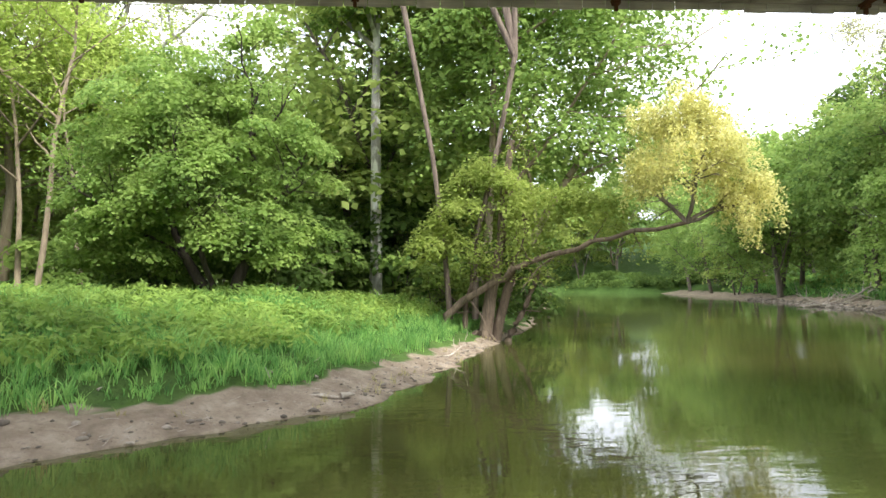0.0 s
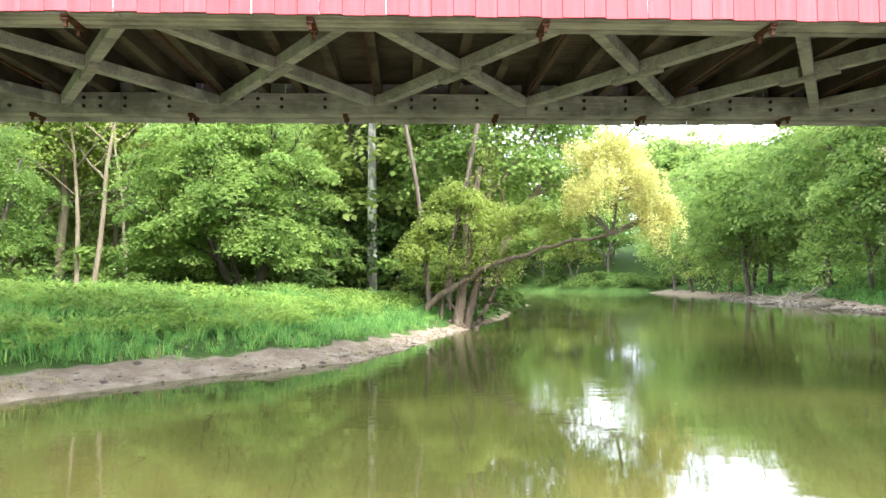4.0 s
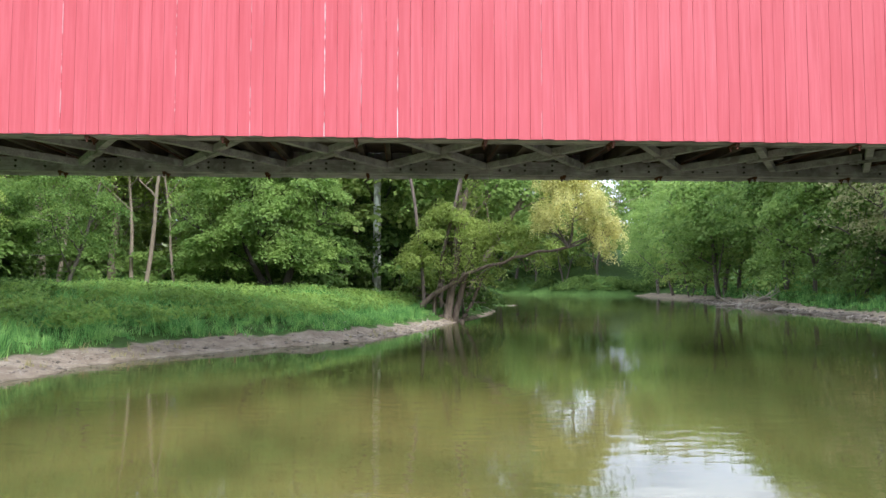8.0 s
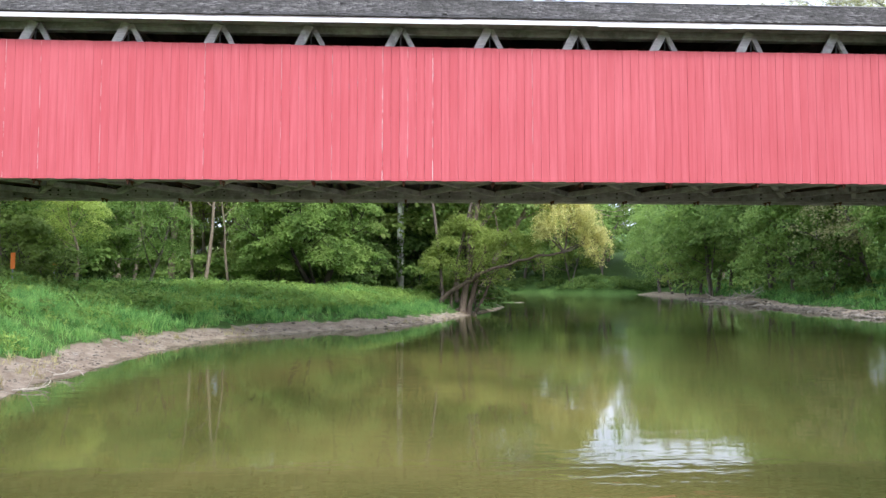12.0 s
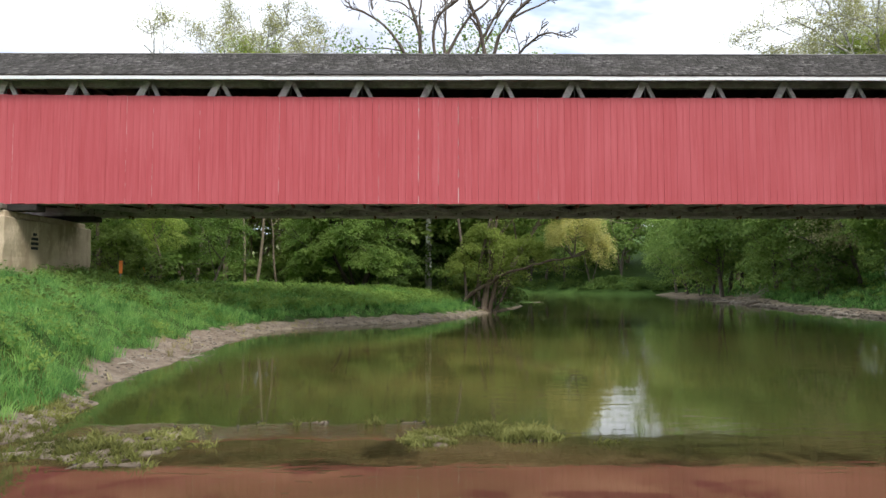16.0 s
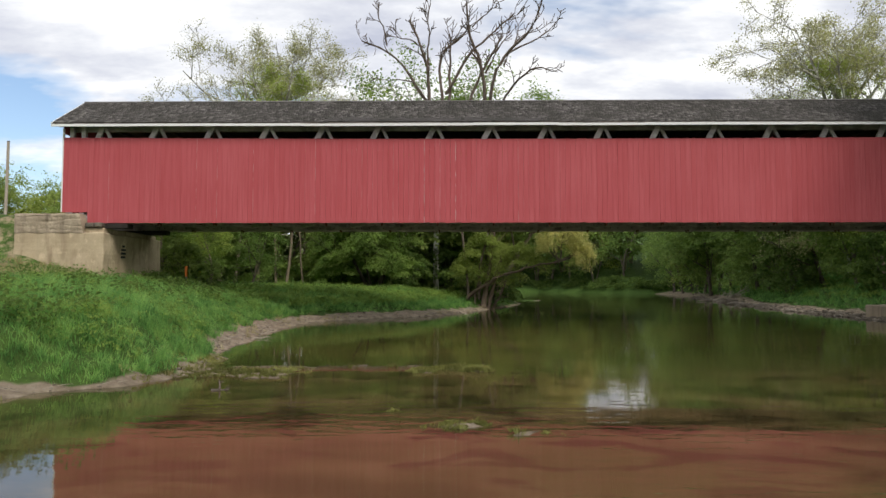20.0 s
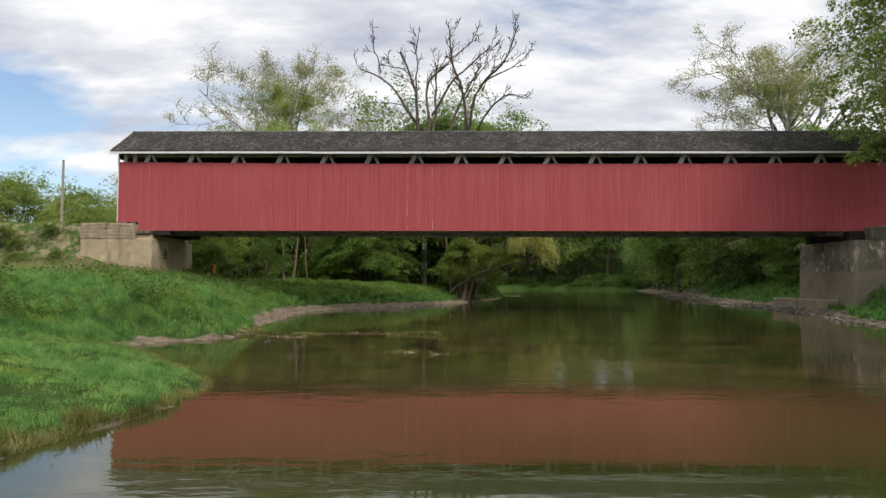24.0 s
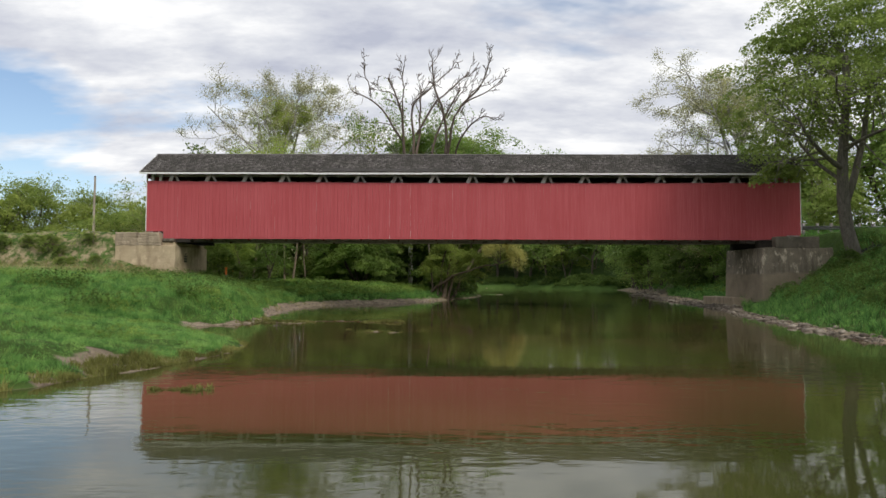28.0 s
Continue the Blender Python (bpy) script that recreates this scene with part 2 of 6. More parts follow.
def ground_material():
    n = Nodes("river_bank_earth", 0.95, spec=0.15)
    w = n.coords("World")
    sep = n.add("ShaderNodeSeparateXYZ")
    n.link(n.add("ShaderNodeNewGeometry").outputs["Position"], sep.inputs[0])
    big, mid, fine = n.noise(w, 0.35, 5), n.noise(w, 2.2, 6, 0.65), n.noise(w, 16, 6, 0.7)
    mud = n.ramp(mid, (0.25, (0.165, 0.125, 0.086)), (0.5, (0.30, 0.237, 0.172)), (0.75, (0.47, 0.39, 0.30)))
    mud = n.mix(n.mask(fine, 0.52, 0.75), mud, (0.21, 0.166, 0.124))
    wet = n.math("ADD", sep.outputs[2], n.math("MULTIPLY", mid, 0.10))
    mud = n.mix(n.mask(wet, 0.07, 0.03), mud, (0.12, 0.090, 0.062))
    green = n.ramp(mid, (0.3, (0.050, 0.095, 0.020)), (0.7, (0.105, 0.180, 0.038)))
    green = n.mix(n.mask(fine, 0.5, 0.8), green, (0.03, 0.045, 0.014))
    cover = n.add("ShaderNodeAttribute")
    cover.attribute_name = "grass_cover"
    height = n.math("ADD", sep.outputs[2], n.math("ADD", n.math("MULTIPLY", big, -0.55), n.math("MULTIPLY", mid, -0.35)))
    patchy = n.math("ADD", cover.outputs["Fac"], n.math("ADD", n.math("MULTIPLY", mid, 0.5), -0.25))
    soil = n.mix(n.mask(patchy, 0.40, 0.60), mud, green)
    # bare, sandy side of the road bank
    dry = n.math("MULTIPLY", n.mask(sep.outputs[0], -15.5, -17.0), n.mask(height, 2.0, 2.4))
    dry = n.math("MULTIPLY", dry, n.mask(n.noise(w, 1.9, 6, 0.7), 0.45, 0.60))
    soil = n.mix(dry, soil, n.ramp(mid, (0.3, (0.30, 0.24, 0.145)), (0.7, (0.46, 0.37, 0.24))))
    n.colour(soil)
    clod = n.noise(w, 42, 4, 0.7)
    n.bump(n.math("ADD", mid, n.math("ADD", n.math("MULTIPLY", fine, 0.9), n.math("MULTIPLY", clod, 0.35))), 1.0, 0.09)
    return n.mat


def water_material():
    n = Nodes("river_water", 0.035, spec=0.5)
    n.bsdf.inputs["IOR"].default_value = 1.40
    w = n.coords("World")
    sep = n.add("ShaderNodeSeparateXYZ")
    n.link(n.add("ShaderNodeNewGeometry").outputs["Position"], sep.inputs[0])
    silt = n.noise(w, 0.16, 4)
    deep = n.ramp(silt, (0.35, (0.033, 0.041, 0.010)), (0.65, (0.065, 0.063, 0.019)))
    # brownish silt near the bridge, sunlight on it painted in as a paler colour
    sunlit_silt = n.math("MULTIPLY", n.math("MULTIPLY", n.mask(sep.outputs[1], -14.5, -10.5), n.mask(sep.outputs[1], 3.0, -3.0)), n.math("MULTIPLY", n.mask(sep.outputs[0], -6.0, -2.0), n.mask(sep.outputs[0], 7.0, 2.0)))
    deep = n.mix(n.math("MULTIPLY", sunlit_silt, n.mask(n.noise(w, 0.3, 3), 0.25, 0.6)), deep, (0.117, 0.100, 0.029))
    # the shallow reach shows its reddish silt and dark beds of weed
    shoal = n.math("MULTIPLY", n.mask(sep.outputs[1], -13.6, -16.0), n.mask(sep.outputs[1], -31.0, -23.0))
    bed = n.ramp(n.noise(n.coords("World", (1, 1.6, 1)), 0.55, 5, 0.6), (0.38, (0.055, 0.036, 0.017)), (0.5, (0.095, 0.058, 0.026)), (0.66, (0.15, 0.090, 0.045)))
    c = n.mix(n.math("MULTIPLY", n.math("MULTIPLY", shoal, n.mask(n.noise(w, 0.22, 4), 0.34, 0.56)), 0.7), deep, bed)
    weedy = n.math("MULTIPLY", n.mask(n.noise(n.coords("World", (0.8, 1.2, 1)), 0.85, 6, 0.62, 0.6), 0.515, 0.585), n.math("MULTIPLY", n.mask(sep.outputs[1], -14.2, -15.2), n.mask(sep.outputs[1], -27.0, -21.0)))
    n.colour(n.mix(n.math("MULTIPLY", weedy, 0.65), c, (0.012, 0.010, 0.004)))
    ripple = n.noise(n.coords("World", (1.0, 2.6, 1)), 1.5, 3, 0.5, 0.3)
    calm = n.mask(n.noise(n.coords("World", (1, 1.4, 1)), 0.12, 3), 0.42, 0.62)
    swell = n.noise(n.coords("World", (0.6, 1.6, 1)), 0.45, 2)
    h = n.math("ADD", n.math("MULTIPLY", ripple, n.math("ADD", 0.08, n.math("MULTIPLY", calm, 0.38))), n.math("MULTIPLY", swell, 0.16))
    # quick water over the riffle between the shoals
    crook = n.math("ADD", sep.outputs[1], n.math("MULTIPLY", n.noise(n.coords("World", (1, 0, 0)), 0.9, 2), 1.0))
    riffle = n.math("MULTIPLY", n.mask(crook, -14.45, -14.15), n.mask(crook, -13.55, -13.85))
    riffle = n.math("MULTIPLY", riffle, n.math("MULTIPLY", n.mask(sep.outputs[0], -4.6, -3.9), n.mask(sep.outputs[0], 0.2, -0.6)))
    quick = n.noise(n.coords("World", (2.4, 7.5, 1)), 2.2, 3, 0.5, 0.9)
    h = n.math("ADD", h, n.math("MULTIPLY", n.math("MULTIPLY", quick, riffle), 7.0))
    n.bump(h, 0.14, 0.09)
    return n.mat


def leaf_material(name, dark, mid, light, through=0.35, patch=0.55):
    n = Nodes(name, 0.6, spec=0.08)
    clump = n.mask(n.noise(n.coords("Object"), patch, 4, 0.6), 0.27, 0.73)
    fac = n.math("ADD", n.math("MULTIPLY", n.island(), 0.30), n.math("MULTIPLY", clump, 0.70))
    fac = n.math("ADD", fac, n.math("MULTIPLY", n.math("SUBTRACT", n.random(), 0.5), 0.22))
    c = n.ramp(fac, (0.2, dark), (0.52, mid), (0.85, light))
    n.colour(c)
    tr = n.add("ShaderNodeBsdfTranslucent")
    n.link(c, tr.inputs[0])
    mx = n.add("ShaderNodeMixShader")
    mx.inputs[0].default_value = through
    n.link(n.bsdf.outputs[0], mx.inputs[1])
    n.link(tr.outputs[0], mx.inputs[2])
    n.link(mx.outputs[0], n.nt.nodes["Material Output"].inputs[0])
    return n.mat


def bark_material(name, dark, light, pale=None):
    n = Nodes(name, 0.92, spec=0.15)
    g = n.noise(n.coords("Object", (5, 5, 0.9)), 2.0, 6, 0.7, 0.5)
    c = n.ramp(g, (0.3, dark), (0.7, light))
    if pale:
        c = n.mix(n.mask(n.noise(n.coords("Object", (1, 1, 0.5)), 2.2, 4), 0.47, 0.56), c, pale)
    n.colour(c)
    n.bump(g, 0.8, 0.03)
    return n.mat


def plain_material(name, c, rough=0.6, metal=0.0, vary=0.3):
    n = Nodes(name, rough, metal)
    g = n.noise(n.coords("World"), 7, 5, 0.65)
    n.colour(n.ramp(g, (0.3, tuple(v * (1 - vary) for v in c)), (0.7, c)))
    n.bump(g, 0.25, 0.005)
    return n.mat


def stone_material():
    n = Nodes("river_stone", 0.85, spec=0.25)
    c = n.ramp(n.island(), (0.0, (0.075, 0.062, 0.046)), (0.6, (0.17, 0.142, 0.11)), (1.0, (0.36, 0.31, 0.25)))
    g = n.noise(n.coords("World"), 9, 5, 0.65)
    c = n.mix(n.mask(g, 0.45, 0.7), c, (0.13, 0.105, 0.08))
    n.colour(c)
    n.bump(g, 0.5, 0.02)
    return n.mat


M_RED, M_RED_WORN = siding_material("faded_red_paint", 0), siding_material("chipped_red_paint", 0.9)
M_RED_SCUFFED = siding_material("scuffed_red_paint", 0.3)
M_GREY = wood_material("weathered_grey_timber", (0.26, 0.233, 0.232), (0.64, 0.575, 0.572), moss=0.5)
M_CHORD = wood_material("chord_timber", (0.225, 0.198, 0.196), (0.50, 0.440, 0.435), moss=0.3)
M_PALE = wood_material("pale_plank_edge", (0.36, 0.322, 0.305), (0.66, 0.60, 0.57))
M_DARK = wood_material("dark_floor_timber", (0.072, 0.054, 0.044), (0.180, 0.136, 0.108))
M_WHITE = plain_material("white_trim_paint", (0.80, 0.80, 0.78), 0.5, vary=0.12)
M_SHINGLE = shingle_material()
M_CONC = concrete_material("tan_concrete", (0.37, 0.290, 0.185), (0.55, 0.445, 0.30), (0.28, 0.208, 0.132))
M_CONC2 = concrete_material("grey_stained_concrete", (0.165, 0.138, 0.105), (0.34, 0.29, 0.225), (0.075, 0.062, 0.048), 1.9, 0.85, ((0.24, 0.195, 0.14), (0.37, 0.30, 0.22)))
M_STONY = concrete_material("rough_broken_concrete", (0.24, 0.190, 0.130), (0.42, 0.345, 0.25), (0.13, 0.102, 0.072), 1.4, 0.5)
# near-black colour stands for the dark gap at the bearings
M_BEARING_BLACK = wood_material("black_bearing_timber", (0.018, 0.015, 0.013), (0.055, 0.046, 0.038))
M_GROUND, M_WATER = ground_material(), water_material()
M_RUST = plain_material("rusted_iron", (0.13, 0.050, 0.027), 0.85, 0.2, 0.5)
M_IRON = plain_material("dark_iron", (0.05, 0.045, 0.042), 0.7, 0.5)
M_BARK = bark_material("brown_bark", (0.070, 0.057, 0.045), (0.20, 0.168, 0.135))
M_BARK_DARK = bark_material("dark_wet_bark", (0.030, 0.024, 0.020), (0.095, 0.078, 0.062))
M_BARK_BROWN = bark_material("ridged_brown_bark", (0.060, 0.044, 0.031), (0.215, 0.165, 0.118))
M_BARK_GREY = bark_material("grey_brown_bark", (0.095, 0.085, 0.072), (0.245, 0.222, 0.188))
M_BARK_TAN = bark_material("tan_bark", (0.15, 0.115, 0.078), (0.33, 0.27, 0.19))
M_BARK_PALE = bark_material("white_sycamore_bark", (0.22, 0.20, 0.17), (0.42, 0.40, 0.36), (0.70, 0.68, 0.63))
M_DEAD = bark_material("bare_dead_wood", (0.055, 0.042, 0.035), (0.21, 0.165, 0.13))
M_DRIFT = bark_material("bleached_driftwood", (0.26, 0.22, 0.17), (0.50, 0.44, 0.36))
M_STONE = stone_material()
M_WET_STONE = plain_material("wet_stone", (0.075, 0.058, 0.042), 0.25)
M_STONE_DARK = concrete_material("dark_lichened_stone", (0.095, 0.082, 0.064), (0.205, 0.178, 0.14), (0.05, 0.043, 0.034), 1.6, 0.4)
M_CONC_LOW = concrete_material("smooth_tan_concrete", (0.33, 0.265, 0.19), (0.46, 0.37, 0.27), (0.22, 0.172, 0.12))
M_LEAF = leaf_material("green_leaf", (0.130, 0.215, 0.058), (0.245, 0.355, 0.088), (0.345, 0.450, 0.122), 0.64, 0.7)
M_LEAF_LIME = leaf_material("lime_leaf", (0.19, 0.26, 0.055), (0.37, 0.47, 0.105), (0.53, 0.61, 0.17), 0.66)
M_LEAF_LIGHT = leaf_material("light_green_leaf", (0.170, 0.238, 0.060), (0.29, 0.375, 0.098), (0.39, 0.46, 0.135), 0.64)
# deep green, darkened further to put the right bank woods' shade into it
M_LEAF_DARK = leaf_material("deep_shaded_green_leaf", (0.066, 0.113, 0.028), (0.117, 0.183, 0.044), (0.172, 0.242, 0.059), 0.56)
M_LEAF_YELLOW = leaf_material("golden_willow_leaf", (0.43, 0.43, 0.14), (0.65, 0.62, 0.235), (0.77, 0.73, 0.34), 0.60, 1.0)
M_LEAF_PALE = leaf_material("pale_sycamore_leaf", (0.28, 0.29, 0.125), (0.43, 0.43, 0.195), (0.56, 0.54, 0.28), 0.62)
M_LEAF_OLIVE = leaf_material("olive_willow_leaf", (0.165, 0.215, 0.048), (0.305, 0.375, 0.088), (0.43, 0.49, 0.135), 0.62)
M_GRASS = leaf_material("bank_grass_blade", (0.062, 0.146, 0.042), (0.200, 0.400, 0.108), (0.41, 0.615, 0.180), 0.54, 2.2)
M_TUFT = leaf_material("water_weed_blade", (0.10, 0.105, 0.032), (0.23, 0.235, 0.068), (0.42, 0.41, 0.15), 0.40)
M_WEED = leaf_material("broad_weed_leaf", (0.140, 0.220, 0.052), (0.250, 0.365, 0.080), (0.37, 0.480, 0.112), 0.54)
M_STRAW = leaf_material("dry_grass_blade", (0.26, 0.22, 0.10), (0.42, 0.37, 0.18), (0.56, 0.50, 0.27), 0.35)
M_ORANGE = plain_material("orange_marker_plastic", (0.95, 0.26, 0.045), 0.5, vary=0.1)
M_BLACK = plain_material("black_stencil_paint", (0.03, 0.03, 0.032), 0.7)


# ---- mesh helpers ----
def mesh_of(name, verts, faces, material, smooth=False):
    me = bpy.data.meshes.new(name)
    me.from_pydata(verts, [], faces)
    if material:
        me.materials.append(material)
    if smooth:
        me.shade_smooth()
    return me


def mesh_arrays(name, verts, quads, tris, material, smooth=False):
    """One mesh from arrays of corners: quads (n, 4) and tris (m, 3)."""
    me = bpy.data.meshes.new(name)
    quads, tris = np.asarray(quads, np.int32).reshape(-1, 4), np.asarray(tris, np.int32).reshape(-1, 3)
    nq, nt = len(quads), len(tris)
    me.vertices.add(len(verts))
    me.vertices.foreach_set("co", np.asarray(verts, np.float32).ravel())
    me.loops.add(4 * nq + 3 * nt)
    me.loops.foreach_set("vertex_index", np.concatenate([quads.ravel(), tris.ravel()]))
    me.polygons.add(nq + nt)
    me.polygons.foreach_set("loop_start", np.concatenate([np.arange(nq) * 4, 4 * nq + np.arange(nt) * 3]).astype(np.int32))
    me.materials.append(material)
    me.update(calc_edges=True)
    me.validate()
    if smooth:
        me.shade_smooth()
    return me


def box_bm(bm, lo, hi, m=None):
    """Adds a box between two corners, turned by m if given."""
    c = [Vector((x, y, z)) for x in (lo[0], hi[0]) for y in (lo[1], hi[1]) for z in (lo[2], hi[2])]
    v = [bm.verts.new(m @ p if m else p) for p in c]
    for f in ((0, 1, 3, 2), (4, 6, 7, 5), (0, 4, 5, 1), (2, 3, 7, 6), (0, 2, 6, 4), (1, 5, 7, 3)):
        bm.faces.new([v[i] for i in f])


def beam_bm(bm, a, b, w, h, roll=None):
    """A timber of section w x h from a to b; h lies along roll (default up)."""
    a, b = Vector(a), Vector(b)
    d = b - a
    z = d.normalized()
    u = Vector(roll or ((0, 0, 1) if abs(z.z) < 0.9 else (0, 1, 0)))
    x = u.cross(z).normalized()
    y = z.cross(x)
    m = Matrix((x, y, z)).transposed().to_4x4()
    m.translation = a
    box_bm(bm, (-w / 2, -h / 2, 0), (w / 2, h / 2, d.length), m)


def bevelled(bm, width):
    bmesh.ops.recalc_face_normals(bm, faces=bm.faces)
    if width:
        bmesh.ops.bevel(bm, geom=list(bm.edges), offset=width, segments=1, affect="EDGES", clamp_overlap=True)
    return bm


def part(name, bm, material, parent, label=""):
    """Links a bmesh as one mesh object under a thing or a part."""
    me = bpy.data.meshes.new(name)
    bmesh.ops.recalc_face_normals(bm, faces=bm.faces)
    bm.to_mesh(me)
    bm.free()
    me.materials.append(material)
    ob = new(name, me)
    ob.parent = parent
    return tagged(ob, label)


def part_mesh(name, me, parent, label="", at=None):
    ob = new(name, me)
    ob.parent = parent
    if at is not None:
        ob.matrix_basis = at
    return tagged(ob, label)


def beam_part(name, a, b, w, h, material, parent, bevel=0.006, roll=None, label=""):
    bm = bmesh.new()
    beam_bm(bm, a, b, w, h, roll)
    return part(name, bevelled(bm, bevel), material, parent, label)


def box_part(name, lo, hi, material, parent, bevel=0.01, label=""):
    bm = bmesh.new()
    box_bm(bm, lo, hi)
    return part(name, bevelled(bm, bevel), material, parent, label)


def thing(name, label, category, at=(0, 0, 0), group="", kind=""):
    ob = new(name)
    ob.location = at
    ob.empty_display_size = 0.2
    return tagged(ob, label, category, group, kind)


# ---- the land ----
LEFT_Y = [-300, -60, -40, -33, -30.7, -28.5, -26.7, -25.5, -22, -19.5, -18, -17.2, -15.5, -12.5, -11.7, -9.5, -6.9, -3, 1.1, 3.8, 5.2, 6.6, 7.5, 8.6, 9.3, 9.9, 11.4, 12.4, 15.4, 19, 22.5, 26, 30, 34, 40, 46, 50, 56, 66, 100, 200]
LEFT_X = [-40, -12, -6.4, -3.75, -2.85, -2.35, -2.25, -2.5, -5.1, -7.2, -6.7, -5.5, -4.85, -5.1, -5.8, -6.0, -6.2, -6.5, -6.55, -6.1, -5.2, -4.2, -3.1, -1.9, -0.9, -0.3, 0.15, 0.6, 1.6, 2.75, 3.9, 5.1, 6.2, 6.9, 7.2, 6.8, 5, -4, -20, -60, -160]
RIGHT_Y = [-300, -60, -40, -23, -19.4, -13.8, -8, 0, 4.4, 10, 20, 33, 39, 50, 70, 85, 100, 200]
RIGHT_X = [8, 13.0, 14.8, 16.5, 16.9, 18.0, 19.2, 21.2, 22, 23, 24.1, 26.3, 27.8, 30.2, 34.6, 36.8, 39, 62]
FAR_X = [-400, -60, -10, 10, 25, 36, 48, 400]
FAR_Y = [190, 152, 136, 129, 119, 101, 96, 96]  # the bank that closes the reach where the river turns away


def wobble(x, y, k=1.0):
    """A smooth uneven field in -1..1."""
    return (np.sin(0.9 * k * x + 1.3 * k * y + 0.5) + np.sin(1.7 * k * x - 0.8 * k * y + 2.1) + np.sin(-0.6 * k * x + 2.3 * k * y) + np.sin(3.1 * k * x + 2.7 * k * y + 1.0) * 0.6) / 3.6


def ease(v, a, b):
    k = np.clip((v - a) / (b - a), 0, 1)
    return k * k * (3 - 2 * k)


def shore(y):
    return np.interp(y, LEFT_Y, LEFT_X), np.interp(y, RIGHT_Y, RIGHT_X)


GRASS_Y = [-60, -36, -31.9, -31.5, -30.4, -30.0, -28, -25, -22, -19.5, -18, -16.5, -14, -12.9, -12.2, -11.5, -10.6, -8, -4, 2, 7, 9.5, 12, 16, 20, 24, 30, 60]
GRASS_D = [0.2, 0.08, 0.25, 1.2, 1.2, 0.25, 0.05, 0.05, 0.25, 0.35, 0.4, 0.4, 0.5, 0.4, 0.2, 0.2, 0.55, 0.95, 1.1, 1.15, 1.25, 1.15, 0.95, 0.7, 0.5, 0.4, 0.25, 0.25]


def inland(x, y):
    """How far a place lies from the left and right water's edge, and where the grass begins on the left."""
    xl, xr = shore(y)
    slant = (np.interp(y + 1.2, LEFT_Y, LEFT_X) - np.interp(y - 1.2, LEFT_Y, LEFT_X)) / 2.4
    rough = 0.25 * wobble(x, y, 1.6) + 0.10 * wobble(x, y, 4.3)
    dl = (xl - x) / np.sqrt(1 + np.clip(slant, -1.6, 1.6) ** 2) + rough * 0.8
    return dl, x - xr + rough, np.interp(y, GRASS_Y, GRASS_D)


def grass_cover(x, y):
    """0 on bare mud, 1 where grass grows."""
    dl, dr, edge = inland(x, y)
    ragged = 0.28 * wobble(x, y, 2.3) + 0.16 * wobble(x, y, 6.1)
    left = np.clip((dl - edge - ragged + 0.25) / 0.5, 0, 1)
    start = 0.55 + 1.9 * np.exp(-((y - 0.5) / 4.0) ** 2) + 1.1 * ease(y, 2, 12) + 1.2 * ease(y, 30, 40)
    right = np.clip((dr - start - ragged + 0.3) / 0.6, 0, 1)
    far = np.clip((y - np.interp(x, FAR_X, FAR_Y) + 1.5 - ragged) / 0.6, 0, 1)
    spit = np.exp(-((x - 8.5) / 2.0) ** 2 - ((y - 47) / 1.2) ** 2)
    return np.maximum(np.maximum(left, right), np.maximum(far, spit))


